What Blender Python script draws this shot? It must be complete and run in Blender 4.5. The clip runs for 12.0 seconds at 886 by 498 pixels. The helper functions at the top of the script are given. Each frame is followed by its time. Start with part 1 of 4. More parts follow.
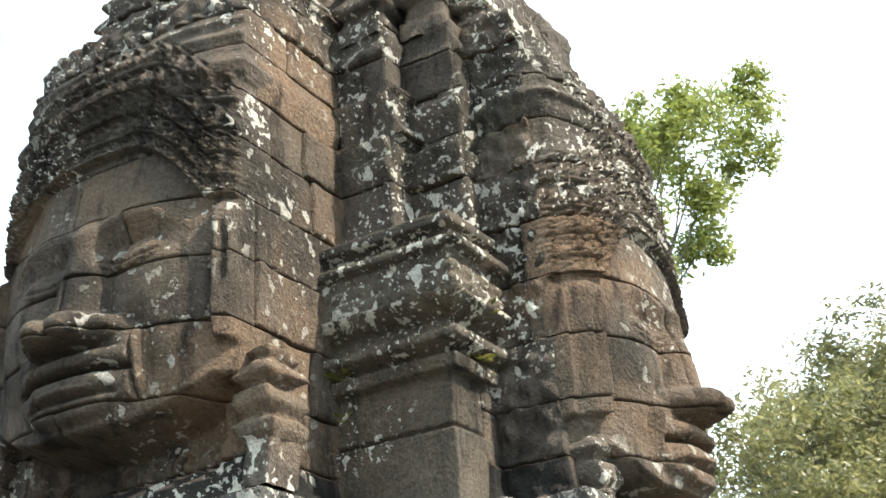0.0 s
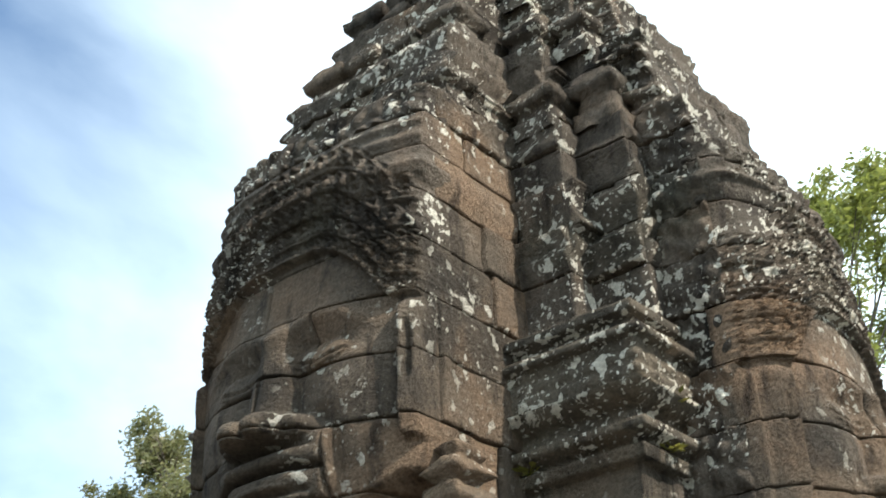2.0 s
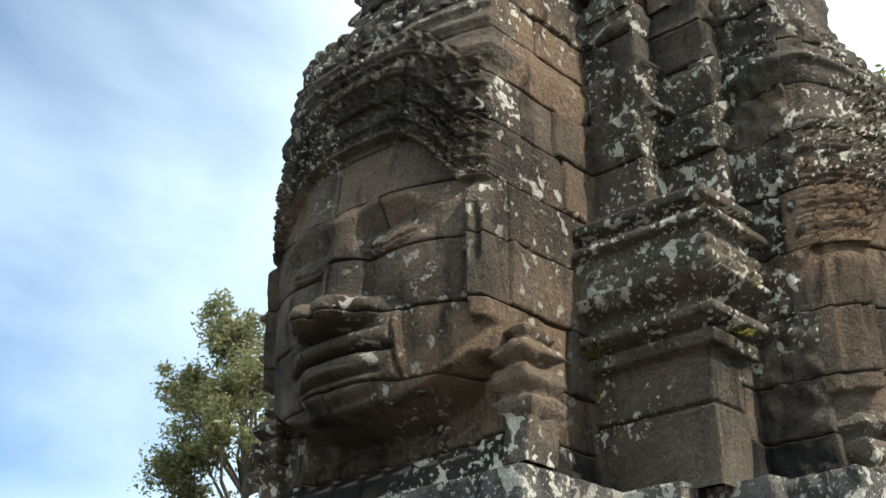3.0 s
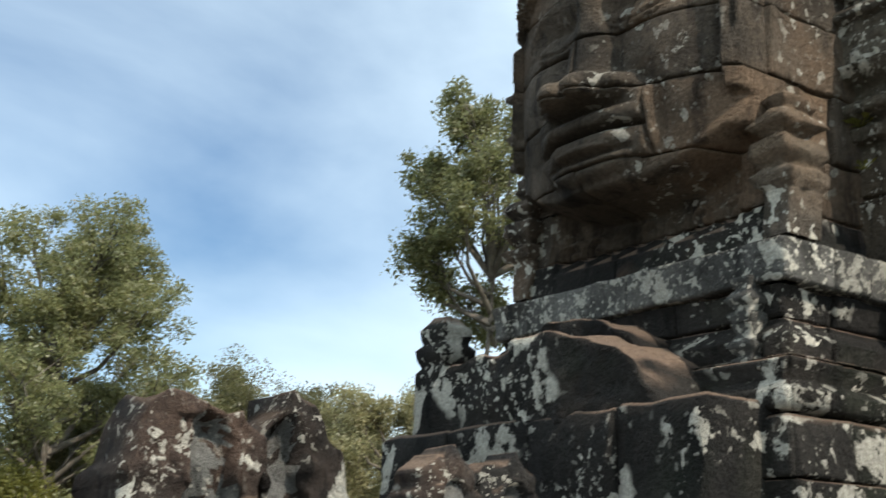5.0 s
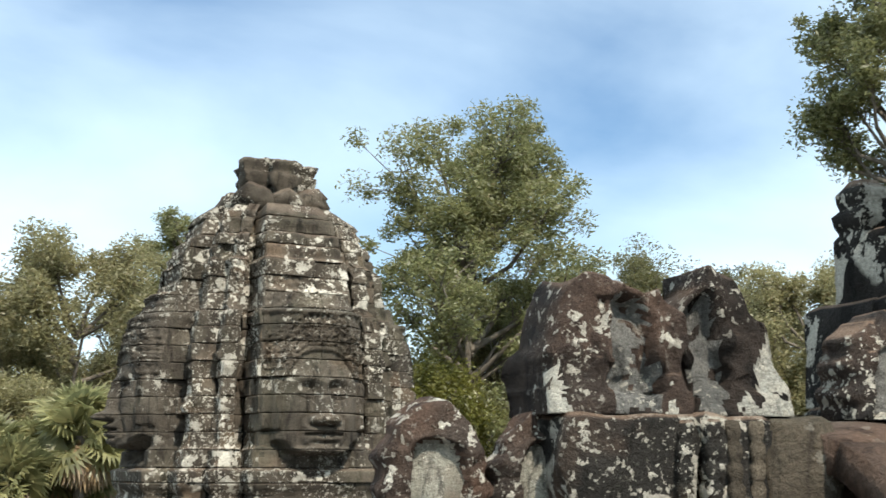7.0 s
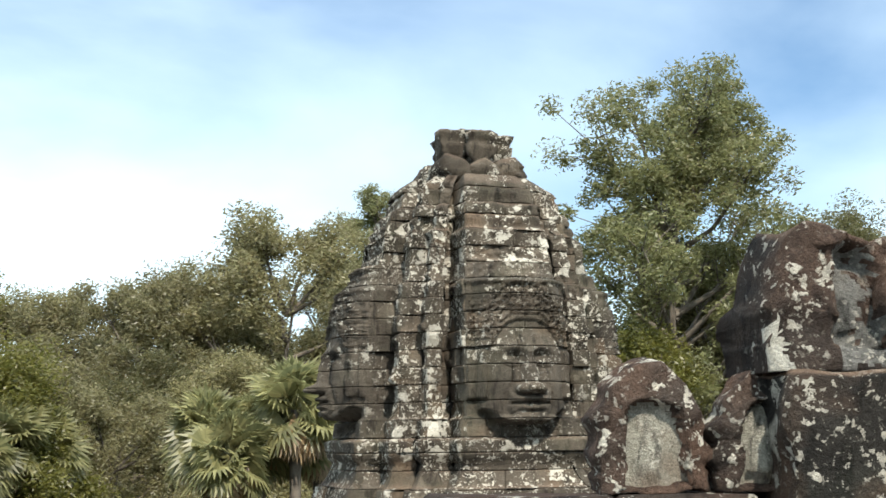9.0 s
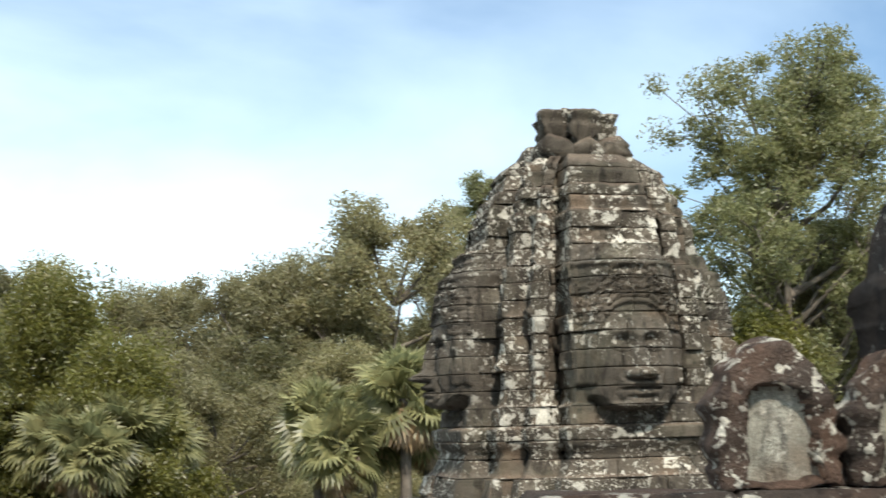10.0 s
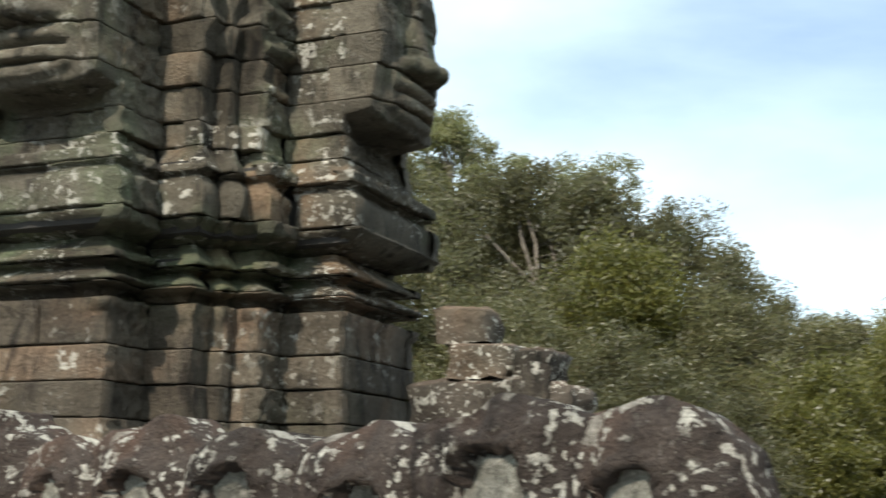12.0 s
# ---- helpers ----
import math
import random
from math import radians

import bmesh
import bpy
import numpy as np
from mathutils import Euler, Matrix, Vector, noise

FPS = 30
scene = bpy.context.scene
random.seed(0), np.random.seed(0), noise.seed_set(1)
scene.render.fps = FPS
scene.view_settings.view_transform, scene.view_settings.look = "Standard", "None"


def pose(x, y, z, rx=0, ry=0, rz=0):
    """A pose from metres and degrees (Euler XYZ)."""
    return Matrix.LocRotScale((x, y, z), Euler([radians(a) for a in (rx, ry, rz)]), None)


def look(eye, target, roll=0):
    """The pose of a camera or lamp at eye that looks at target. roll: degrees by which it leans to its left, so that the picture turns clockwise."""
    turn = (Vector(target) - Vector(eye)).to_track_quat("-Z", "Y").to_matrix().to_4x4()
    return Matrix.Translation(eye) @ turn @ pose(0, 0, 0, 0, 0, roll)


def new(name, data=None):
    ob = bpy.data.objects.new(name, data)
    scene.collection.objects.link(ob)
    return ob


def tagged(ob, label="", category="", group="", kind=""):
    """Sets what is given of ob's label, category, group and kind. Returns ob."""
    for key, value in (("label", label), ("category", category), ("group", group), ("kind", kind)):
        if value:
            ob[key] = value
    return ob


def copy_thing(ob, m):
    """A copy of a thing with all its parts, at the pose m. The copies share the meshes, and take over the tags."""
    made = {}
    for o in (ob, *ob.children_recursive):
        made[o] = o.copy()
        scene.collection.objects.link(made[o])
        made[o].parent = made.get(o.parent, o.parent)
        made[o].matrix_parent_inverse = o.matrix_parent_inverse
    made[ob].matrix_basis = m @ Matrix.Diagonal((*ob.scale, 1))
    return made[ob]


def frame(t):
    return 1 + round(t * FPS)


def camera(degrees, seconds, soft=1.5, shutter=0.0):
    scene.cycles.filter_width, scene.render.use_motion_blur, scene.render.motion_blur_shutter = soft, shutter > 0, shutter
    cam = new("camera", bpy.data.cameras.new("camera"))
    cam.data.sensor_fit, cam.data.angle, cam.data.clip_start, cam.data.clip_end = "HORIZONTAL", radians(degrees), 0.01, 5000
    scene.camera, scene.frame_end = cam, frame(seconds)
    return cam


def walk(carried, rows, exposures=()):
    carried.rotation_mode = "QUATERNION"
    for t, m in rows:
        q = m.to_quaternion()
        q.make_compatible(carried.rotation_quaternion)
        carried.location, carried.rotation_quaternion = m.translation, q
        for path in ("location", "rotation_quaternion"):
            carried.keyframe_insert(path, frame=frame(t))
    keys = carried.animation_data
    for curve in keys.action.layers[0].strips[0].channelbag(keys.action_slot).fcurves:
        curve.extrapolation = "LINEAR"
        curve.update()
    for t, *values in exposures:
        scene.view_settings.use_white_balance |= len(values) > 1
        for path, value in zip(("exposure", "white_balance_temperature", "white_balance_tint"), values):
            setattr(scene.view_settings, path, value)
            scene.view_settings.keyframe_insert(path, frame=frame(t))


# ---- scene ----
cam = camera(38.69, 12.0, 1.5, 0.25)
ROWS = [
    (0.0, -0.000, 0.000, 0.000, 0.00, 25.82, -3.91),
    (0.5, 0.011, -0.001, -0.000, 1.62, 28.14, -3.69),
    (1.0, 0.023, -0.004, -0.001, 3.80, 31.05, -3.92),
    (1.5, 0.033, -0.013, -0.001, 6.12, 32.67, -3.49),
    (2.0, 0.038, -0.023, -0.001, 9.32, 30.35, -1.96),
    (2.5, 0.030, -0.022, -0.002, 11.63, 27.68, -0.78),
    (4.5, -0.050, 0.005, -0.012, 18.63, 17.70, 1.29),
    (5.0, -0.087, 0.019, -0.019, 24.07, 15.30, 1.59),
    (5.5, -0.120, 0.039, -0.026, 29.45, 13.24, 1.29),
    (6.0, -0.146, 0.052, -0.036, 35.37, 11.76, 0.68),
    (6.5, -0.158, 0.059, -0.046, 39.04, 10.71, 0.37),
    (7.0, -0.157, 0.065, -0.054, 42.35, 10.00, 0.11),
    (7.5, -0.155, 0.060, -0.060, 45.08, 9.85, 0.06),
    (9.5, -0.416, 0.297, -0.074, 53.25, 8.26, -1.15),
    (10.0, -0.654, 0.517, -0.054, 56.42, 8.22, -1.47),
    (10.5, -1.133, 0.624, 0.069, 65.57, 9.18, -1.43),
    (11.0, -1.533, 0.689, 0.152, 75.89, 9.87, -0.24),
    (11.5, -1.988, 0.613, 0.167, 84.37, 10.71, 0.53),
    (12.0, -2.380, 0.510, 0.222, 93.82, 10.70, 0.54),
]
EYE = 1.6
walk(cam, [(t, pose(x, y, EYE + z, 90 + pitch, 0, yaw) @ pose(0, 0, 0, 0, 0, roll))
           for t, x, y, z, yaw, pitch, roll in ROWS],
     exposures=[(0.0, 1.2), (1.5, 0.86), (2.5, 0.6), (4.5, 0.2), (5.5, 0.12), (7.5, 0.35), (9.5, 0.38), (10.5, 0.15), (11.0, 0.03), (11.5, 0.0), (12.0, 0.3)])

# ---- world and sun ----
SUN_DIR = Vector((0.91, -0.40, 1.10)).normalized()


def node(tree, kind, **inputs):
    n = tree.nodes.new(kind)
    for key, value in inputs.items():
        n.inputs[key.replace("_", " ")].default_value = value
    return n


world = bpy.data.worlds.new("sky")
scene.world = world
world.use_nodes = True
wt = world.node_tree
wt.nodes.clear()
w_out = wt.nodes.new("ShaderNodeOutputWorld")
w_bg = wt.nodes.new("ShaderNodeBackground")
w_sky = wt.nodes.new("ShaderNodeTexSky")
w_sky.sky_type = "NISHITA"
w_sky.sun_disc = False
w_sky.sun_elevation = math.asin(SUN_DIR.z)
w_sky.sun_rotation = math.atan2(SUN_DIR.x, SUN_DIR.y)
w_sky.dust_density = 0.3
w_sky.ozone_density = 2.0
w_co = wt.nodes.new("ShaderNodeTexCoord")
w_map = wt.nodes.new("ShaderNodeMapping")
w_map.inputs["Scale"].default_value = (1.0, 1.0, 2.4)
w_map.inputs["Rotation"].default_value = (0.18, 0.1, 0.6)
w_n1 = node(wt, "ShaderNodeTexNoise", Scale=1.7, Detail=8.0, Roughness=0.48, Distortion=0.3)
w_rmp = wt.nodes.new("ShaderNodeValToRGB")
w_rmp.color_ramp.elements[0].position, w_rmp.color_ramp.elements[1].position = 0.34, 0.82
w_mix = wt.nodes.new("ShaderNodeMix")
w_mix.data_type = "RGBA"
w_mix.inputs[7].default_value = (17.0, 20.6, 22.6, 1)
wt.links.new(w_co.outputs["Generated"], w_map.inputs["Vector"])
wt.links.new(w_map.outputs["Vector"], w_n1.inputs["Vector"])
w_sep = wt.nodes.new("ShaderNodeSeparateXYZ")
w_add = node(wt, "ShaderNodeMath")
w_sq = wt.nodes.new("ShaderNodeMath")
w_sum = wt.nodes.new("ShaderNodeMath")
w_add.operation, w_sq.operation, w_sum.operation = "ADD", "POWER", "MULTIPLY_ADD"
w_add.inputs[1].default_value, w_sq.inputs[1].default_value, w_sum.inputs[1].default_value = 0.76, 2.0, 0.54
wt.links.new(w_co.outputs["Generated"], w_sep.inputs[0])
wt.links.new(w_sep.outputs["X"], w_add.inputs[0])
wt.links.new(w_add.outputs[0], w_sq.inputs[0])
wt.links.new(w_sq.outputs[0], w_sum.inputs[0])
wt.links.new(w_n1.outputs["Fac"], w_sum.inputs[2])
w_veil = wt.nodes.new("ShaderNodeMapRange")
w_veil.inputs[1].default_value, w_veil.inputs[2].default_value, w_veil.inputs[3].default_value, w_veil.inputs[4].default_value = 0.46, -0.05, 0.0, 0.23
w_tot = wt.nodes.new("ShaderNodeMath")
wt.links.new(w_sep.outputs["Y"], w_veil.inputs[0])
wt.links.new(w_veil.outputs[0], w_tot.inputs[0])
wt.links.new(w_sum.outputs[0], w_tot.inputs[1])
w_low = wt.nodes.new("ShaderNodeMapRange")
w_low.inputs[1].default_value, w_low.inputs[2].default_value, w_low.inputs[3].default_value, w_low.inputs[4].default_value = 0.06, 0.33, 0.15, -0.02
w_all = wt.nodes.new("ShaderNodeMath")
wt.links.new(w_sep.outputs["Z"], w_low.inputs[0])
w_high = wt.nodes.new("ShaderNodeMapRange")
w_high.inputs[1].default_value, w_high.inputs[2].default_value, w_high.inputs[4].default_value = 0.38, 0.60, 0.02
w_both = wt.nodes.new("ShaderNodeMath")
wt.links.new(w_sep.outputs["Z"], w_high.inputs[0])
wt.links.new(w_low.outputs[0], w_both.inputs[0])
wt.links.new(w_high.outputs[0], w_both.inputs[1])
wt.links.new(w_both.outputs[0], w_all.inputs[0])
wt.links.new(w_tot.outputs[0], w_all.inputs[1])
wt.links.new(w_all.outputs[0], w_rmp.inputs["Fac"])
wt.links.new(w_rmp.outputs["Color"], w_mix.inputs[0])
w_hue = node(wt, "ShaderNodeHueSaturation", Saturation=1.3, Value=1.75)
wt.links.new(w_sky.outputs["Color"], w_hue.inputs["Color"])
wt.links.new(w_hue.outputs["Color"], w_mix.inputs[6])
wt.links.new(w_mix.outputs[2], w_bg.inputs["Color"])
wt.links.new(w_bg.outputs["Background"], w_out.inputs["Surface"])
w_bg.inputs["Strength"].default_value = 0.062

sun_data = bpy.data.lights.new("sun", "SUN")
sun_data.energy, sun_data.angle, sun_data.color = 5.0, radians(0.5), (1.0, 0.915, 0.78)
sun = new("sun", sun_data)
sun.matrix_world = look(SUN_DIR * 60, (0, 0, 0))

# ---- materials ----


def stone_material(name, base, pale, brown, lichen=0.5, green=0.0, brown_at=0.55, scale=1.0, lichen_colour=(0.50, 0.475, 0.41), ledge_dust=0.0, patch=0.61, dots=0.9):
    """Weathered sandstone: two tones, bare brown areas, black crust, pale lichen spots, algae, grain."""
    m = bpy.data.materials.new(name)
    m.use_nodes = True
    t = m.node_tree
    p = t.nodes["Principled BSDF"]
    co = t.nodes.new("ShaderNodeTexCoord")
    info = t.nodes.new("ShaderNodeObjectInfo")

    def noise_ramp(sc, lo, hi, detail=6.0, rough=0.6, dist=0.0, off=0.0, squash=1.0):
        mp = t.nodes.new("ShaderNodeMapping")
        mp.inputs["Location"].default_value = (off, off * 0.7, off * 1.3)
        mp.inputs["Scale"].default_value = (1, 1, squash)
        n = node(t, "ShaderNodeTexNoise", Scale=sc * scale, Detail=detail, Roughness=rough, Distortion=dist)
        r = t.nodes.new("ShaderNodeMapRange")
        r.inputs[1].default_value, r.inputs[2].default_value = lo, hi
        t.links.new(co.outputs["Object"], mp.inputs["Vector"])
        t.links.new(mp.outputs["Vector"], n.inputs["Vector"])
        t.links.new(n.outputs["Fac"], r.inputs[0])
        return r.outputs[0]

    def mix(fac, a, b, mode="MIX"):
        n = t.nodes.new("ShaderNodeMix")
        n.data_type, n.blend_type = "RGBA", mode
        for sock, v in ((0, fac), (6, a), (7, b)):
            if isinstance(v, bpy.types.NodeSocket):
                t.links.new(v, n.inputs[sock])
            else:
                n.inputs[sock].default_value = v if sock == 0 else (*v, 1)
        return n.outputs[2]

    def math_node(op, a, b):
        n = t.nodes.new("ShaderNodeMath")
        n.operation = op
        for k, v in enumerate((a, b)):
            if isinstance(v, bpy.types.NodeSocket):
                t.links.new(v, n.inputs[k])
            else:
                n.inputs[k].default_value = v
        return n.outputs[0]

    grain = noise_ramp(38, 0.3, 0.7, 8.0, 0.7)
    colour = mix(noise_ramp(1.3, 0.35, 0.65), base, pale)
    brownness = math_node("ADD", noise_ramp(0.9, 0.3, 0.75, 5.0, 0.5, 0.4, 7.0), math_node("MULTIPLY", info.outputs["Random"], 0.45))
    b_r = t.nodes.new("ShaderNodeMapRange")
    b_r.inputs[1].default_value, b_r.inputs[2].default_value = brown_at, brown_at + 0.35
    t.links.new(brownness, b_r.inputs[0])
    colour = mix(b_r.outputs[0], colour, brown)
    streak = noise_ramp(5.0, 0.52, 0.68, 6.0, 0.65, 0.3, 21.0, 0.25)
    crust = mix(streak, (1, 1, 1), (0.24, 0.24, 0.25))
    colour = mix(1.0, colour, crust, "MULTIPLY")
    if green:
        colour = mix(math_node("MULTIPLY", noise_ramp(0.8, 0.5, 0.66, 5.0, 0.6, 0.2, 33.0), green), colour, (0.13, 0.17, 0.09))
    # lichen: crisp-edged pale spots, denser in some areas
    area = noise_ramp(0.9, 0.44, 0.60, 4.0, 0.55, 0.0, 3.0)
    spots = noise_ramp(9.0, 0.585, 0.615, 4.0, 0.55, 0.1, 11.0)
    fine = noise_ramp(24.0, 0.60, 0.63, 3.0, 0.55, 0.1, 17.0)
    wide = noise_ramp(2.8, patch, patch + 0.03, 7.0, 0.66, 0.15, 41.0)
    licks = math_node("MAXIMUM", math_node("MAXIMUM", math_node("MULTIPLY", spots, dots), math_node("MULTIPLY", fine, dots * 0.6)), math_node("MULTIPLY", wide, 0.8))
    l_f = math_node("MULTIPLY", math_node("MULTIPLY", licks, math_node("ADD", area, 0.12)), lichen)
    l_c = t.nodes.new("ShaderNodeMapRange")
    l_c.inputs[1].default_value, l_c.inputs[2].default_value, l_c.inputs[4].default_value = 0.13, 0.36, min(1.0, 0.6 + 0.35 * lichen)
    t.links.new(l_f, l_c.inputs[0])
    colour = mix(l_c.outputs[0], colour, lichen_colour)
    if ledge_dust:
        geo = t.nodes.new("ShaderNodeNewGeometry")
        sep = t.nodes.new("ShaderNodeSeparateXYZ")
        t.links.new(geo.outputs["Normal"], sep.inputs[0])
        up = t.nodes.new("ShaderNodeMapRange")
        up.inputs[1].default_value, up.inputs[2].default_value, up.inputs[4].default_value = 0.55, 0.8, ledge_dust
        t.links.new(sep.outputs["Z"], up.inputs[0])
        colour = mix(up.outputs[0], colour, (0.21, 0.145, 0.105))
    tone = t.nodes.new("ShaderNodeMapRange")
    tone.inputs[3].default_value, tone.inputs[4].default_value = 0.72, 1.25
    t.links.new(info.outputs["Random"], tone.inputs[0])
    g_t = t.nodes.new("ShaderNodeMapRange")
    g_t.inputs[3].default_value, g_t.inputs[4].default_value = 0.6, 1.35
    t.links.new(grain, g_t.inputs[0])
    hsv = t.nodes.new("ShaderNodeHueSaturation")
    t.links.new(colour, hsv.inputs["Color"])
    t.links.new(math_node("MULTIPLY", tone.outputs[0], g_t.outputs[0]), hsv.inputs["Value"])
    t.links.new(hsv.outputs["Color"], p.inputs["Base Color"])
    p.inputs["Roughness"].default_value = 0.92
    p.inputs["Specular IOR Level"].default_value = 0.2
    rough_bump = noise_ramp(14, 0.2, 0.8, 8.0, 0.7, 0.2, 5.0)
    pits = noise_ramp(52, 0.3, 0.7, 4.0, 0.6, 0.0, 9.0)
    height = math_node("ADD", math_node("ADD", math_node("MULTIPLY", rough_bump, 0.8), math_node("MULTIPLY", pits, 0.22)), math_node("MULTIPLY", l_c.outputs[0], 0.25))
    bump = node(t, "ShaderNodeBump", Strength=1.0, Distance=0.04)
    t.links.new(height, bump.inputs["Height"])
    t.links.new(bump.outputs["Normal"], p.inputs["Normal"])
    return m


def leaf_material(name, dark, light, dry=None):
    m = bpy.data.materials.new(name)
    m.use_nodes = True
    t = m.node_tree
    t.nodes.clear()
    out = t.nodes.new("ShaderNodeOutputMaterial")
    geo = t.nodes.new("ShaderNodeNewGeometry")
    info = t.nodes.new("ShaderNodeObjectInfo")
    ramp = t.nodes.new("ShaderNodeValToRGB")
    ramp.color_ramp.elements[0].color = (*dark, 1)
    ramp.color_ramp.elements[1].color = (*light, 1)
    if dry:
        e = ramp.color_ramp.elements.new(0.93)
        e.color = (*light, 1)
        ramp.color_ramp.elements[-1].color = (*dry, 1)
    t.links.new(geo.outputs["Random Per Island"], ramp.inputs["Fac"])
    hsv = t.nodes.new("ShaderNodeHueSaturation")
    r = t.nodes.new("ShaderNodeMapRange")
    r.inputs[3].default_value, r.inputs[4].default_value = 0.75, 1.25
    t.links.new(info.outputs["Random"], r.inputs[0])
    t.links.new(r.outputs[0], hsv.inputs["Value"])
    t.links.new(ramp.outputs["Color"], hsv.inputs["Color"])
    d = node(t, "ShaderNodeBsdfDiffuse", Roughness=0.6)
    tr = t.nodes.new("ShaderNodeBsdfTranslucent")
    g = node(t, "ShaderNodeBsdfGlossy", Roughness=0.45)
    a = node(t, "ShaderNodeMixShader", Fac=0.5)
    b = node(t, "ShaderNodeMixShader", Fac=0.04)
    for s in (d, tr):
        t.links.new(hsv.outputs["Color"], s.inputs["Color"])
    t.links.new(d.outputs[0], a.inputs[1])
    t.links.new(tr.outputs[0], a.inputs[2])
    t.links.new(a.outputs[0], b.inputs[1])
    t.links.new(g.outputs[0], b.inputs[2])
    t.links.new(b.outputs[0], out.inputs["Surface"])
    return m


def plain_material(name, a, b, scale, rough=0.9):
    m = bpy.data.materials.new(name)
    m.use_nodes = True
    t = m.node_tree
    p = t.nodes["Principled BSDF"]
    co = t.nodes.new("ShaderNodeTexCoord")
    n = node(t, "ShaderNodeTexNoise", Scale=scale, Detail=8.0, Roughness=0.65)
    n2 = node(t, "ShaderNodeTexNoise", Scale=scale * 9, Detail=6.0, Roughness=0.7)
    ramp = t.nodes.new("ShaderNodeValToRGB")
    ramp.color_ramp.elements[0].position, ramp.color_ramp.elements[1].position = 0.35, 0.65
    ramp.color_ramp.elements[0].color, ramp.color_ramp.elements[1].color = (*a, 1), (*b, 1)
    bump = node(t, "ShaderNodeBump", Strength=0.6, Distance=0.03)
    for q in (n, n2):
        t.links.new(co.outputs["Object"], q.inputs["Vector"])
    t.links.new(n.outputs["Fac"], ramp.inputs["Fac"])
    t.links.new(ramp.outputs["Color"], p.inputs["Base Color"])
    t.links.new(n2.outputs["Fac"], bump.inputs["Height"])
    t.links.new(bump.outputs["Normal"], p.inputs["Normal"])
    p.inputs["Roughness"].default_value = rough
    return m


STONE_FACE = stone_material("sandstone_face", (0.034, 0.028, 0.022), (0.122, 0.096, 0.072), (0.135, 0.092, 0.061), 0.34, 0.0, 0.66, patch=0.70)
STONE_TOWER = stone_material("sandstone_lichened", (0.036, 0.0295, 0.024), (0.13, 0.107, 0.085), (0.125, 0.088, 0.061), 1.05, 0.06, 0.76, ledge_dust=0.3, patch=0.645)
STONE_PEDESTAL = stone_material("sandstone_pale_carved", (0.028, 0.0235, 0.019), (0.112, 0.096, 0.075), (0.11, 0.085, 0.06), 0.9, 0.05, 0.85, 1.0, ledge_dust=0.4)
# black crust, its base colour darker than crust to carry the porch's shade
STONE_DARK = stone_material("sandstone_black_crust_shaded", (0.012, 0.011, 0.0105), (0.034, 0.030, 0.026), (0.08, 0.055, 0.04), 1.15, 0.1, 0.98, ledge_dust=0.85, patch=0.545, dots=0.5)
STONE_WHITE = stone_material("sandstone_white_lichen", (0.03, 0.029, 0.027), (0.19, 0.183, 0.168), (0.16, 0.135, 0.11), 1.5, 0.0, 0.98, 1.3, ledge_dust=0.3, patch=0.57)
STONE_FAR = stone_material("sandstone_grey", (0.046, 0.038, 0.030), (0.13, 0.110, 0.086), (0.12, 0.088, 0.062), 1.25, 0.08, 0.8, 1.1, ledge_dust=0.3, patch=0.565, dots=0.8)
STONE_FAR_FACE = stone_material("sandstone_grey_face", (0.060, 0.051, 0.041), (0.125, 0.106, 0.084), (0.12, 0.09, 0.064), 0.55, 0.08, 0.85, 1.1)
STONE_BARE = stone_material("sandstone_bare_brown", (0.07, 0.058, 0.044), (0.135, 0.112, 0.083), (0.15, 0.104, 0.070), 0.4, 0.15, 0.72)
LICHEN_CRUST = stone_material("white_lichen_crust", (0.26, 0.25, 0.22), (0.52, 0.51, 0.45), (0.4, 0.37, 0.3), 0.9, 0.0, 0.98, 2.0)
STONE_GREEN = stone_material("sandstone_algae", (0.056, 0.047, 0.034), (0.15, 0.132, 0.10), (0.16, 0.11, 0.07), 0.6, 0.5, 0.82)
STONE_GREEN_FACE = stone_material("sandstone_algae_face", (0.070, 0.061, 0.046), (0.15, 0.13, 0.098), (0.12, 0.09, 0.06), 0.22, 0.35, 0.85)
STONE_CREST = stone_material("sandstone_brown", (0.034, 0.027, 0.023), (0.082, 0.063, 0.052), (0.09, 0.057, 0.042), 0.95, 0.0, 0.62, 1.5, patch=0.575, dots=0.5)
STONE_NICHE = stone_material("sandstone_pale_niche", (0.27, 0.26, 0.22), (0.46, 0.45, 0.38), (0.22, 0.18, 0.14), 0.9, 0.0, 0.9, 3.0)
STONE_GREY_NICHE = stone_material("sandstone_grey_niche", (0.10, 0.10, 0.093), (0.25, 0.245, 0.23), (0.12, 0.10, 0.085), 0.6, 0.0, 0.95, 2.0)
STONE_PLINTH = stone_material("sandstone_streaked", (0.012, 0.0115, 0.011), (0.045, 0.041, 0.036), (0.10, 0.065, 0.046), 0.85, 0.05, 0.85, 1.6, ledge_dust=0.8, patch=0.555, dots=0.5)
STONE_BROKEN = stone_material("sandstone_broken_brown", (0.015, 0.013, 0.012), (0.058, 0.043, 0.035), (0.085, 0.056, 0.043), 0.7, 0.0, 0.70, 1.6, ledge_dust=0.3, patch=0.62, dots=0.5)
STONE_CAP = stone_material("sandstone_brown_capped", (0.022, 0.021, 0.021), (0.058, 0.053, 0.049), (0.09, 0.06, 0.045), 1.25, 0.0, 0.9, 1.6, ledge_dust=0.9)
STONE_ROOF = stone_material("sandstone_roof", (0.085, 0.064, 0.052), (0.14, 0.105, 0.084), (0.13, 0.086, 0.064), 0.3, 0.0, 0.5)
# core behind the joints, coloured dark so the gaps between stones read black
CORE = plain_material("dark_core_stone", (0.022, 0.020, 0.018), (0.04, 0.036, 0.032), 6.0)
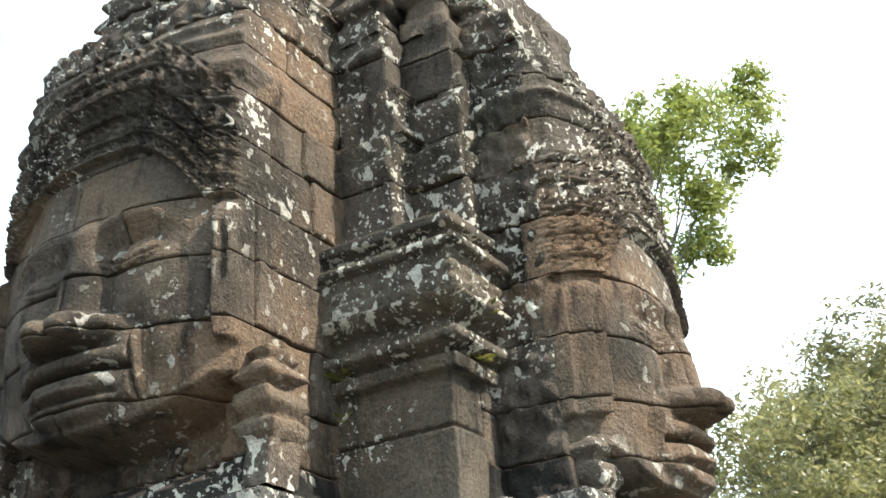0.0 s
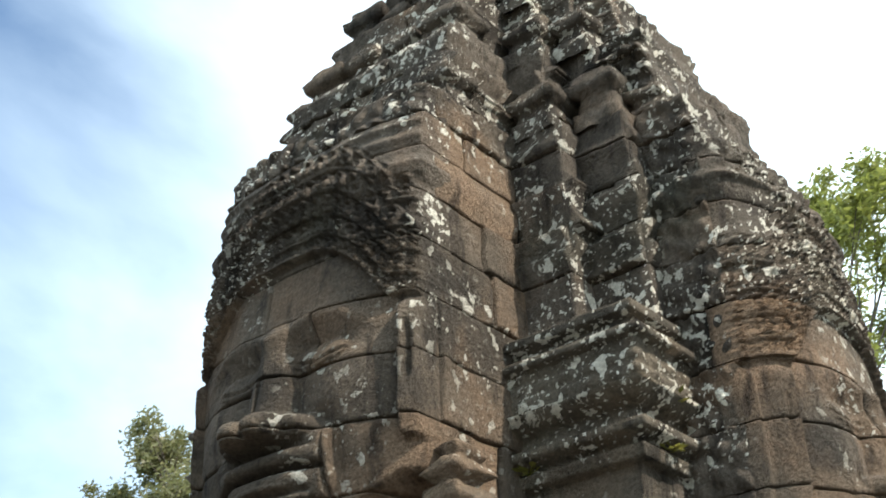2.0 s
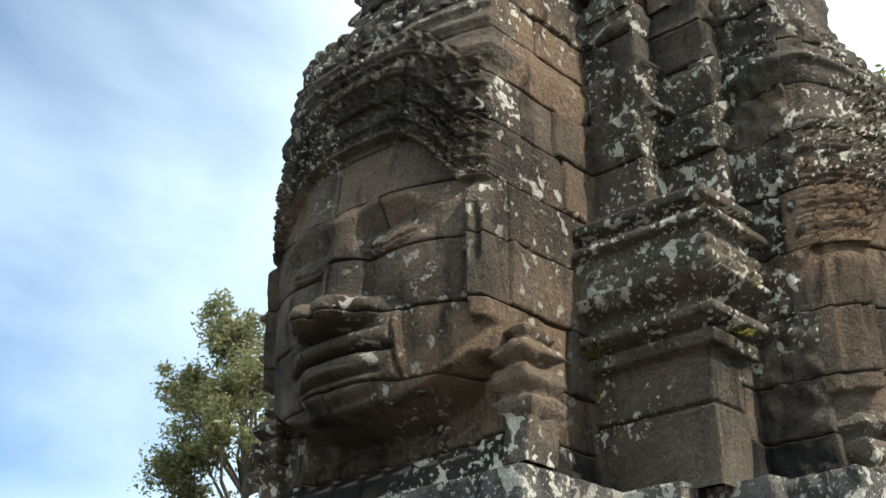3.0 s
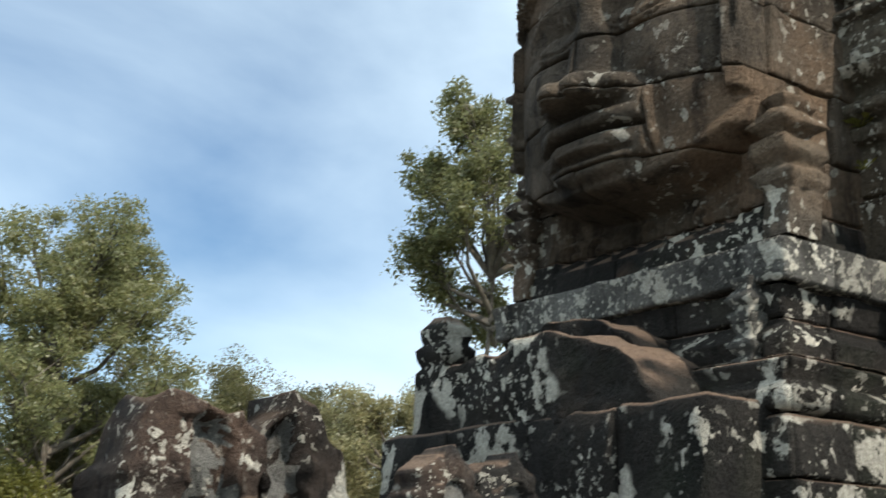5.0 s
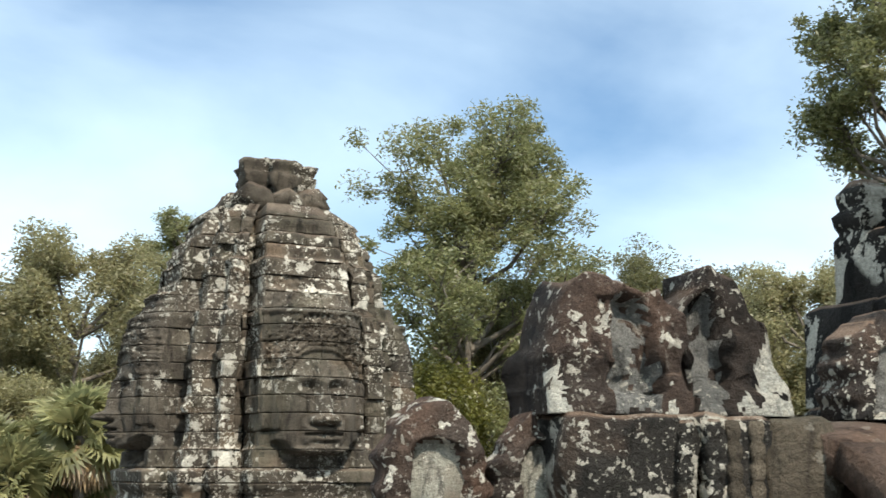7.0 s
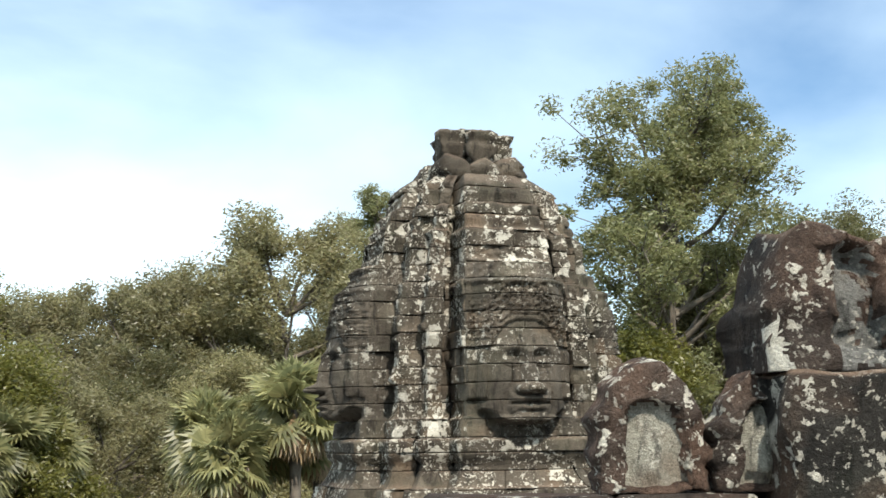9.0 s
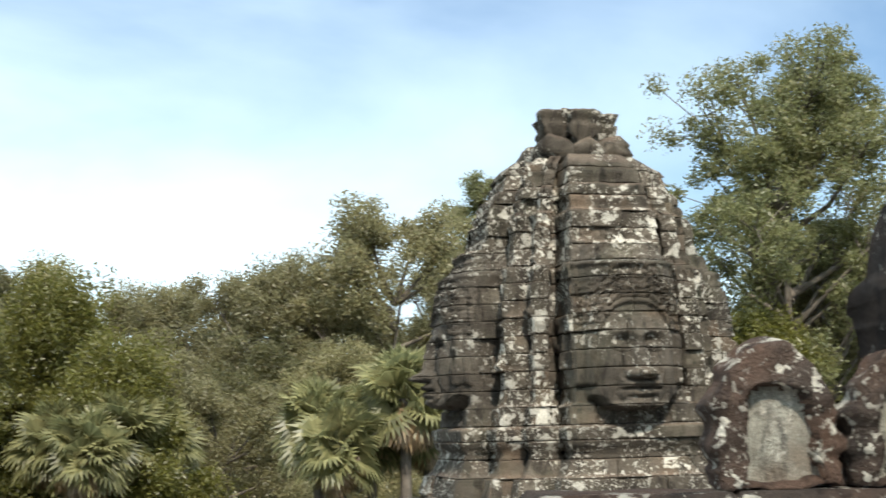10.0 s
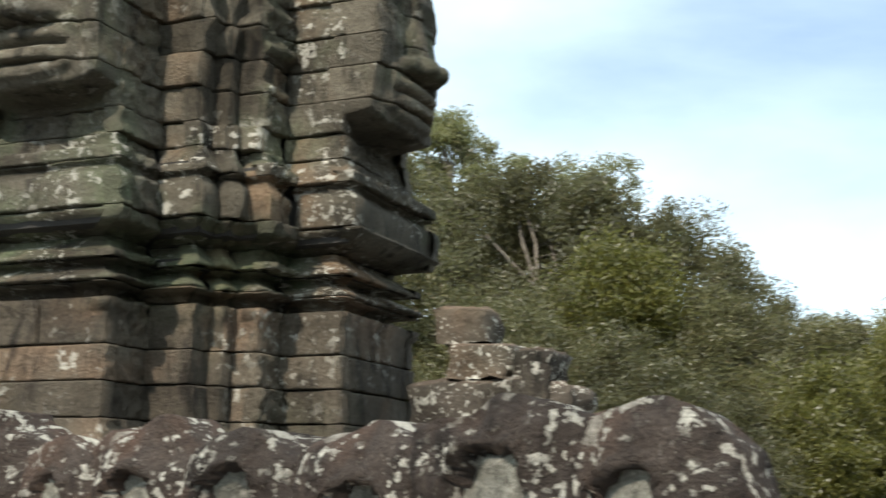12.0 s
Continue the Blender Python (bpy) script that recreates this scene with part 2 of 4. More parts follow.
BARK = plain_material("bark", (0.075, 0.062, 0.05), (0.17, 0.145, 0.115), 3.0)
SOIL = plain_material("forest_floor", (0.05, 0.06, 0.025), (0.10, 0.09, 0.05), 0.15)
PAVING = plain_material("terrace_paving", (0.055, 0.049, 0.042), (0.11, 0.097, 0.08), 0.8)
LEAF_DARK = leaf_material("leaf_dark", (0.085, 0.082, 0.036), (0.17, 0.162, 0.068), (0.19, 0.15, 0.075))
LEAF_MID = leaf_material("leaf_mid", (0.125, 0.135, 0.058), (0.245, 0.245, 0.105), (0.25, 0.21, 0.11))
LEAF_OLIVE = leaf_material("leaf_olive", (0.168, 0.158, 0.078), (0.32, 0.292, 0.145), (0.28, 0.22, 0.12))
LEAF_YELLOW = leaf_material("leaf_yellow_green", (0.105, 0.110, 0.024), (0.23, 0.218, 0.05))
LEAF_FRESH = leaf_material("leaf_fresh_green", (0.19, 0.22, 0.05), (0.36, 0.40, 0.10))
LEAF_PALE = leaf_material("leaf_pale", (0.125, 0.125, 0.052), (0.25, 0.235, 0.10))
LEAF_PALM = leaf_material("palm_leaf", (0.165, 0.168, 0.073), (0.33, 0.315, 0.148))
LEAF_DEAD = leaf_material("dead_palm_leaf", (0.28, 0.19, 0.11), (0.48, 0.35, 0.20))

# ---- mesh helpers ----


def lattice(ix, iy, iz, seed):
    h = (ix * 374761393 + iy * 668265263 + iz * 2147483647 + seed * 974634121) & 0xFFFFFFFF
    h = ((h ^ (h >> 13)) * 1274126177) & 0xFFFFFFFF
    return ((h ^ (h >> 16)) & 0xFFFF) / 65535.0


def vnoise(pts, freq, seed=0):
    """Smooth value noise, -1 to 1, for an array of points."""
    q = np.asarray(pts, float) * freq + 1000.0
    i = np.floor(q).astype(np.int64)
    f = q - i
    f = f * f * (3 - 2 * f)
    out = 0
    for dx in (0, 1):
        for dy in (0, 1):
            for dz in (0, 1):
                wgt = (f[..., 0] if dx else 1 - f[..., 0]) * (f[..., 1] if dy else 1 - f[..., 1]) * (f[..., 2] if dz else 1 - f[..., 2])
                out = out + wgt * lattice(i[..., 0] + dx, i[..., 1] + dy, i[..., 2] + dz, seed)
    return out * 2 - 1


def mesh_object(name, verts, faces, material, parent=None, label="", smooth=True):
    me = bpy.data.meshes.new(name)
    me.from_pydata([tuple(v) for v in verts], [], faces)
    for m in (material if isinstance(material, (list, tuple)) else [material]):
        me.materials.append(m)
    if smooth:
        me.polygons.foreach_set("use_smooth", [True] * len(me.polygons))
    me.update()
    ob = new(name, me)
    if parent:
        ob.parent = parent
    return tagged(ob, label) if label else ob


def part(name, bm, material, parent, label=""):
    me = bpy.data.meshes.new(name)
    bm.to_mesh(me)
    bm.free()
    me.materials.append(material)
    ob = new(name, me)
    ob.parent = parent
    return tagged(ob, label) if label else ob


def grid_faces(nu, nv, base=0):
    return [(base + j * nu + i, base + j * nu + i + 1, base + (j + 1) * nu + i + 1, base + (j + 1) * nu + i)
            for j in range(nv - 1) for i in range(nu - 1)]


def thing(name, m, label, category, group="", kind=""):
    ob = new(name)
    ob.matrix_world = m
    return tagged(ob, label, category, group, kind)


# ---- masonry ----
JOINT, CHAMFER = 0.006, 0.011


def stone(name, surf, u0, u1, z0, z1, length, res, parent, material, rng, seed, pile=None, rough=0.012, proud=0.014):
    """One dressed stone of a wall: its weathered front, rounded edges and sides. surf(u, z, depth) gives points."""
    du = JOINT / length
    cu = CHAMFER / length
    n_u = max(2, int(round((u1 - u0) * length / res)))
    n_z = max(2, int(round((z1 - z0) / res)))
    su, sz = (0.016 / length, 0.016) if pile is None else (0, 0)
    us = np.r_[u0 + du, u0 + du, u0 + du + cu, np.linspace(u0 + du + cu + su, u1 - du - cu - su, n_u), u1 - du - cu, u1 - du, u1 - du]
    zs = np.r_[z0 + JOINT, z0 + JOINT, z0 + JOINT + CHAMFER, np.linspace(z0 + JOINT + CHAMFER + sz, z1 - JOINT - CHAMFER - sz, n_z), z1 - JOINT - CHAMFER, z1 - JOINT, z1 - JOINT]
    U, Z = np.meshgrid(us, zs)
    edge = np.zeros_like(U)
    for k, d in ((0, -0.16), (1, -CHAMFER * 0.7)):
        for arr in (edge,):
            sel = np.zeros_like(U, bool)
            sel[k, :] = sel[-1 - k, :] = True
            sel[:, k] = sel[:, -1 - k] = True
            arr[sel & (arr > d)] = d
    edge[0, :] = edge[-1, :] = -0.16
    edge[:, 0] = edge[:, -1] = -0.16
    base = surf(U, Z, np.zeros_like(U))
    wear = rough * vnoise(base, 4.5, seed) + rough * 0.6 * vnoise(base, 11.0, seed + 1)
    chip = np.where((edge < 0) & (edge > -0.1), -0.03 * np.clip(vnoise(base, 7.0, seed + 2), 0, 1), 0)
    tilt = rng.uniform(-proud, proud) + (U - (u0 + u1) / 2) * length * rng.uniform(-0.02, 0.02) + (Z - (z0 + z1) / 2) * rng.uniform(-0.025, 0.025)
    P = surf(U, Z, edge + wear + chip + tilt).reshape(-1, 3)
    faces = grid_faces(len(us), len(zs))
    if pile is not None:
        off = pile[2]
        pile[0].append(P)
        pile[1].extend([tuple(off + q for q in f) for f in faces])
        pile[2] += len(P)
        return None
    return mesh_object(name, P, faces, material, parent)


def interp(table):
    xs, ys = zip(*table)
    return lambda v: np.interp(v, xs, ys)


def plan_polygon(H, w, steps):
    """Cross-shaped plan with stepped inner corners, counter-clockwise, four-fold."""
    quarter = [(H, w)] + steps + [(w, H)]
    pts = []
    for k in range(4):
        c, s = round(math.cos(k * math.pi / 2)), round(math.sin(k * math.pi / 2))
        pts += [(c * x - s * y, s * x + c * y) for x, y in quarter]
    return np.array(pts)


def smooth_step(x, lo, hi):
    t = np.clip((x - lo) / (hi - lo), 0, 1)
    return t * t * (3 - 2 * t)


def bump_at(x, y, cx, cy, rx, ry, power=2.0):
    d = (np.abs((x - cx) / rx) ** power + np.abs((y - cy) / ry) ** power)
    return np.clip(1 - d, 0, 1)


def face_relief(x, y, curl=-0.04, lids=1.0):
    """Carved face, metres at full size: x across (0 in the middle), y up from the chin. Height of the relief."""
    ax = np.abs(x)
    up = np.clip(y - 1.3, 0, 3)
    head = (0.42 - 0.12 * up) * np.sqrt(np.clip(1 - (ax / (1.09 + 0.03 * np.clip(up, 0, 1.5))) ** 2.4 - (np.clip(1.1 - y, 0, 9) / 1.85) ** 4, 0, 1))
    low = 0.24 * np.clip(ax / 0.90, 0, 1) ** 3.0
    jaw = smooth_step(y, -0.06 + low, 0.02 + low)
    h = head * np.where(y < 0.9, jaw, 1)
    h = h - 0.09 * (1 - jaw) * smooth_step(y, -0.34, -0.24) * (1 - smooth_step(ax, 0.74, 0.84)) * (y < 0.4)
    h = h + 0.07 * np.sqrt(bump_at(x, y, 0, 0.10, 0.40, 0.17)) * jaw                    # chin
    h = h + 0.05 * bump_at(ax, y, 0.56, 0.74, 0.36, 0.42)                               # cheeks
    h = h + 0.07 * smooth_step(bump_at(x, y, 0, 0.40, 0.58, 0.36, 2.6), 0, 0.40)        # muzzle
    h = h - 0.05 * bump_at(x, y, 0, 0.205, 0.42, 0.035)                                 # under the lip
    smile = 0.5 * curl * (ax / 0.46) ** 2
    corner_end = 1 - smooth_step(ax, 0.26, 0.48)
    h = h + 0.085 * np.sqrt(np.clip(1 - ((y - smile - 0.282) / 0.068) ** 2, 0, 1)) * (1 - smooth_step(ax, 0.22, 0.44))   # lower lip
    h = h + 0.095 * np.sqrt(np.clip(1 - ((y - smile - 0.425) / 0.062) ** 2, 0, 1)) * corner_end                             # upper lip
    h = h - 0.09 * np.exp(-((y - smile - 0.36) / 0.018) ** 2) * (ax < 0.46)
    h = h - 0.07 * np.exp(-(((ax - 0.53) / 0.035) ** 2 + ((y - 0.42) / 0.13) ** 2))
    ridge = np.clip((y - 0.58) / 0.80, 0, 1)                                            # nose
    n_w = 0.26 - 0.14 * ridge
    n_h = (0.21 - 0.13 * ridge) * smooth_step(y, 0.515, 0.56) * (1 - smooth_step(y, 1.30, 1.52))
    h = h + n_h * np.clip(1 - (ax / n_w) ** 2, 0, 1) ** 0.7
    h = h + 0.14 * np.sqrt(bump_at(ax, y, 0.20, 0.620, 0.19, 0.10))                    # nostrils
    h = h - 0.05 * np.exp(-(((ax - 0.44) / 0.05) ** 2 + ((y - 0.62) / 0.10) ** 2))
    h = h - 0.085 * lids * np.exp(-(((ax - 0.32) / 0.22) ** 2 + ((y - 1.20) / 0.12) ** 2))     # eye sockets
    h = h + 0.055 * np.sqrt(bump_at(ax, y, 0.37, 1.13, 0.25, 0.10)) * lids              # lids
    h = h - 0.025 * np.exp(-((y - 1.075 - 0.05 * ((ax - 0.37) / 0.25) ** 2) / 0.014) ** 2) * (np.abs(ax - 0.37) < 0.24) * lids
    brow = 1.42 - 0.16 * ((ax - 0.36) / 0.4) ** 2
    h = h + 0.03 * np.exp(-((y - brow) / 0.06) ** 2) * (1 - smooth_step(ax, 0.55, 0.85))
    # ear: long lobe strip with a slot
    h = h + 0.10 * smooth_step(ax, 0.94, 0.965) * smooth_step(y, 0.42, 0.46) * (1 - smooth_step(y, 1.30, 1.42))
    h = h - 0.07 * bump_at(ax, y, 1.0, 1.0, 0.03, 0.25)
    # band of scrolls under the chin
    qx = np.mod(ax + 0.12, 0.24) - 0.12
    rr = np.sqrt(qx ** 2 + (y + 0.19) ** 2)
    h = h + 0.05 * (np.exp(-((rr - 0.09) / 0.02) ** 2) + np.exp(-(rr / 0.03) ** 2)) * (y < -0.05) * (ax < 0.82)
    # diadem: arched beaded bands over the brow, then leaf rows
    arch = 1.92 - 0.50 * np.clip((ax - 0.25) / 0.62, 0, 1) ** 2.0
    over = y - arch
    run = ax + 0.9 * np.clip(1.85 - y, 0, 1)
    h = h + smooth_step(over, 0, 0.02) * 0.03
    for o0, wd in ((0.025, 0.014), (0.155, 0.012), (0.33, 0.014), (0.52, 0.016), (0.74, 0.018)):
        h = h + 0.05 * np.exp(-((over - o0) / wd) ** 4) * (over > 0)
    for q, (o0, o1, cell, amp) in enumerate(((0.04, 0.14, 0.085, 0.055), (0.17, 0.315, 0.12, 0.07), (0.345, 0.505, 0.10, 0.075), (0.535, 0.72, 0.15, 0.08), (0.76, 0.95, 0.13, 0.07))):
        v = (over - (o0 + o1) / 2) / ((o1 - o0) / 2)
        c = np.mod(run + cell * 0.5 * (q % 2), cell) / cell * 2 - 1
        inside = (np.abs(v) < 1)
        r_ = np.sqrt(c ** 2 + (0.9 * v + 0.12) ** 2)
        leaf = np.clip(1 - np.abs(c) - 0.55 * np.clip(v, -1, 1), 0, 1) ** 0.5 * 0.35
        h = h + inside * amp * (np.exp(-((r_ - 0.68) / 0.16) ** 2) + 0.9 * np.exp(-(r_ / 0.22) ** 2) + leaf - 0.38)
    h = h + 0.035 * np.exp(-((y - 2.72) / 0.04) ** 2) + 0.03 * np.exp(-((y - 2.86) / 0.03) ** 2)
    return h


def carved_relief(x, z, amp=0.018):
    """Worn foliate carving on pilasters and friezes."""
    return amp * (np.abs(np.sin(x * 21 + 1.7 * np.sin(z * 9))) * np.abs(np.sin(z * 17 + 1.3 * np.sin(x * 8))) - 0.4)


def build_tower(name, label, centre, turn, cfg):
    """A face tower: stepped cross plan lofted by cfg's taper and mouldings, cut into courses of stones."""
    root = thing(name, pose(centre[0], centre[1], 0, 0, 0, turn), label, "tower")
    rng = random.Random(cfg["seed"])
    plan = plan_polygon(cfg["H"], cfg["w"], cfg["steps"])
    n = len(plan)
    nxt = np.roll(plan, -1, axis=0)
    d = nxt - plan
    length = np.hypot(d[:, 0], d[:, 1])
    normal = np.stack([d[:, 1], -d[:, 0]], 1) / length[:, None]
    push = normal + np.roll(normal, 1, axis=0)
    prev = np.roll(d, 1, axis=0)
    concave = prev[:, 0] * d[:, 1] - prev[:, 1] * d[:, 0] < 0
    taper, ledge = interp(cfg["taper"]), interp(cfg["ledge"])
    k, chin = cfg["face_size"], cfg["chin"]
    per = n // 4

    def corner(i, z):
        s, o = taper(z), ledge(z)
        return plan[i][0] * s + push[i][0] * o, plan[i][1] * s + push[i][1] * o

    # dark core behind the joints
    zs = np.unique(np.r_[cfg["courses"], [a for a, _ in cfg["ledge"]]])
    core_v, core_f = [], []
    for j, z in enumerate(zs):
        for i in range(n):
            s, o = taper(z), ledge(z) - 0.11
            core_v.append((plan[i][0] * s + push[i][0] * o, plan[i][1] * s + push[i][1] * o, z))
    for j in range(len(zs) - 1):
        core_f += [(j * n + i, j * n + (i + 1) % n, (j + 1) * n + (i + 1) % n, (j + 1) * n + i) for i in range(n)]
    core_f.append(tuple(range((len(zs) - 1) * n, len(zs) * n)))
    mesh_object("core", core_v, core_f, CORE, root, smooth=False)

    rest = [[], [], 0]
    walls = {}
    for i in range(n):
        j = (i + 1) % n
        arm, place = divmod(i, per)
        is_face = place == per - 1       # the wall between (w, H) and the next arm's (H, w) is a face
        side = ((i + 1) // per) % 4      # which face it belongs to
        shown = i in cfg["shown"]
        drop, slim, shift = cfg.get("sides", {}).get(side, (0.0, 1.0, 0.0)) if is_face else (0.0, 1.0, 0.0)

        def surf(U, Z, dep, i=i, j=j, is_face=is_face, place=place, drop=drop, slim=slim, shift=shift):
            ax_, ay_ = corner(i, Z)
            bx_, by_ = corner(j, Z)
            rel = np.zeros_like(U)
            span = length[i] * taper(Z)
            x = (U - 0.5) * span
            if is_face:
                y = (Z - chin - drop) / k
                inside = (y > -0.35) & (y < cfg.get("face_top", 3.1))
                rel = np.where(inside, face_relief((x - shift) / k / slim / taper(Z), y, cfg.get("curl", -0.04), cfg.get("lids", 1.0)) * k * cfg.get("relief", 1.0), 0)
                above = Z > chin + drop + 2.95 * k
                rel = rel + np.where(above, carved_relief(x, Z, 0.05), 0)
                for zb, hb, ob_ in cfg.get("upper_bands", ()):
                    rel = rel + ob_ * np.exp(-((Z - zb) / hb) ** 4)
            else:
                rel = carved_relief(x, Z, 0.018 if place not in cfg.get("rich", ()) else 0.06) * cfg["carve"](Z)
                for zb, hb, ob_ in cfg.get("bands", ()):
                    if place in (0, per - 2) and zb < 7.2:
                        continue
                    rel = rel + ob_ * np.exp(-((Z - zb - 0.09 * (place % 3)) / hb) ** 4)
            t = np.where(dep < -0.1, dep, rel + dep)
            X = ax_ + (bx_ - ax_) * U + normal[i][0] * t
            Y = ay_ + (by_ - ay_) * U + normal[i][1] * t
            return np.stack([X, Y, Z], -1)

        key = "face_wall" if is_face else "corner_wall"
        if shown and (key, side if is_face else arm) not in walls:
            w_ob = new(key)
            w_ob.parent = root
            walls[(key, side if is_face else arm)] = w_ob
        for c, (z0, z1) in enumerate(zip(cfg["courses"][:-1], cfg["courses"][1:])):
            if not shown and z0 < cfg.get("skip_below", -99):
                continue
            zm = (z0 + z1) / 2
            L = length[i] * taper(zm) + 2 * max(ledge(zm), 0) * 0.5
            cuts = max(1, int(round(L / rng.uniform(0.48, 0.75) / cfg["stone"] / (1.35 if is_face else 1.0))))
            us = np.linspace(0, 1, cuts + 1)
            us[1:-1] += np.array([rng.uniform(-0.3, 0.3) / cuts for _ in range(cuts - 1)])
            face_zone = is_face and z1 > chin + drop - 0.4 * k and z0 < chin + drop + 3.3 * k
            us[0] -= 0.03 / L if concave[i] else 0
            us[-1] += 0.03 / L if concave[j] else 0
            for u0, u1 in zip(us[:-1], us[1:]):
                res = cfg["face_res"] if face_zone and shown else 0.035 if shown and place in cfg.get("rich", ()) else cfg["res"] if shown else 0.3
                if not shown:
                    stone("stone_block", surf, u0, u1, z0, z1, L, res, None, None, rng, cfg["seed"] + i, rest, cfg["rough"], cfg["proud"])
                    continue
                y_face = (zm - chin - drop) / k
                m = STONE_WHITE if cfg.get('band', 99) < zm < cfg.get('band', 99) + 0.3 and place != 2 else cfg["face_stone"] if (face_zone and -0.28 < y_face < cfg.get("bare_to", 3.1)) or (zm > cfg["low_z"] and place == 0 and zm < cfg["chin"] + 3.2 * k) else cfg["low_stone"] if zm < cfg["low_z"] else cfg["stone_mat"]
                stone("stone_block", surf, u0, u1, z0, z1, L, res, walls[(key, side if is_face else arm)], m, rng, cfg["seed"] + i, None, cfg["rough"] * (min(0.55, 2.5 * cfg.get("calm", 0.5)) if face_zone else 1.0), cfg["proud"] * (cfg.get("calm", 0.5) if face_zone else 1.0) * (cfg.get("crumble", (0, 0, 1))[2] if cfg.get("crumble", (0, 0, 1))[0] < zm < cfg.get("crumble", (0, 0, 1))[1] else 1.0))
    if rest[0]:
        back = mesh_object("rear_masonry", np.concatenate(rest[0]), rest[1], cfg["stone_mat"], root)
        tagged(back, kind="stuff")
    return root


def lotus_petal(parent, material, angle, radius, z, size, rng, squash=1.0):
    """A thick, worn stone petal that curls outwards at its tip."""
    nu, nv = 9, 8
    V = []
    for jj in range(nv):
        v = jj / (nv - 1)
        out = radius + size * (0.50 * math.sin(0.35 + v * 2.1))
        half = size * 0.60 * math.sqrt(max(0.03, 1 - ((v - 0.42) / 0.62) ** 2))
        for ii in range(nu):
            u = ii / (nu - 1) * 2 - 1
            V.append((out - 0.25 * size * u * u + 0.09 * size * rng.uniform(-1, 1), half * u + 0.04 * size * rng.uniform(-1, 1), z + size * squash * (v - 0.1 * u * u)))
    F = grid_faces(nu, nv)
    m = len(V)
    V += [(x - 0.35 * size, y * 0.75, zz - 0.04 * size) for x, y, zz in V]
    F += [tuple(reversed([m + q for q in f])) for f in grid_faces(nu, nv)]
    rim = [i for i in range(nu)] + [j * nu + nu - 1 for j in range(1, nv)] + [(nv - 1) * nu + i for i in range(nu - 2, -1, -1)] + [j * nu for j in range(nv - 2, 0, -1)]
    F += [(rim[a], m + rim[a], m + rim[(a + 1) % len(rim)], rim[(a + 1) % len(rim)]) for a in range(len(rim))]
    c, s = math.cos(angle), math.sin(angle)
    return mesh_object("lotus_petal", [(c * x - s * y, s * x + c * y, zz) for x, y, zz in V], F, material, parent)


def profile_block(name, parent, material, x0, x1, y0, y1, levels, seed, res=0.09, rough=0.014, carve=None):
    """A carved block whose four sides follow a moulding: levels of (z, outward offset)."""
    zs = []
    for (za, oa), (zb, ob_) in zip(levels[:-1], levels[1:]):
        zs += list(np.linspace(za, zb, max(2, int((zb - za) / res) + 1)))[:-1]
    zs.append(levels[-1][0])
    off = interp(levels)
    ring = []
    for (ax_, ay_), (bx_, by_) in (((x0, y0), (x1, y0)), ((x1, y0), (x1, y1)), ((x1, y1), (x0, y1)), ((x0, y1), (x0, y0))):
        m = max(2, int(math.hypot(bx_ - ax_, by_ - ay_) / res))
        ring += [(ax_ + (bx_ - ax_) * q / m, ay_ + (by_ - ay_) * q / m) for q in range(m)]
    cx, cy = (x0 + x1) / 2, (y0 + y1) / 2
    V = []
    for z in zs:
        o = float(off(z))
        for x, y in ring:
            q = o + (carve[2] * (abs(math.sin(24 * (x + y))) * abs(math.sin(31 * z)) - 0.5) if carve and carve[0] < z < carve[1] else 0)
            V.append((cx + (x - cx) * (1 + 2 * q / (x1 - x0)), cy + (y - cy) * (1 + 2 * q / (y1 - y0)), z))
    m = len(ring)
    V.append((cx, cy, zs[-1]))
    F = [(j * m + i, j * m + (i + 1) % m, (j + 1) * m + (i + 1) % m, (j + 1) * m + i) for j in range(len(zs) - 1) for i in range(m)]
    top = (len(zs) - 1) * m
    F += [(top + i, top + (i + 1) % m, len(V) - 1) for i in range(m)]
    P = np.array(V)
    P += rough * np.stack([vnoise(P, 5.0, seed), vnoise(P, 5.0, seed + 5), 0.5 * vnoise(P, 5.0, seed + 9)], -1)
    P += rough * 0.5 * np.stack([vnoise(P, 13.0, seed + 1), vnoise(P, 13.0, seed + 6), 0.5 * vnoise(P, 13.0, seed + 8)], -1)
    return mesh_object(name, P, F, material, parent)


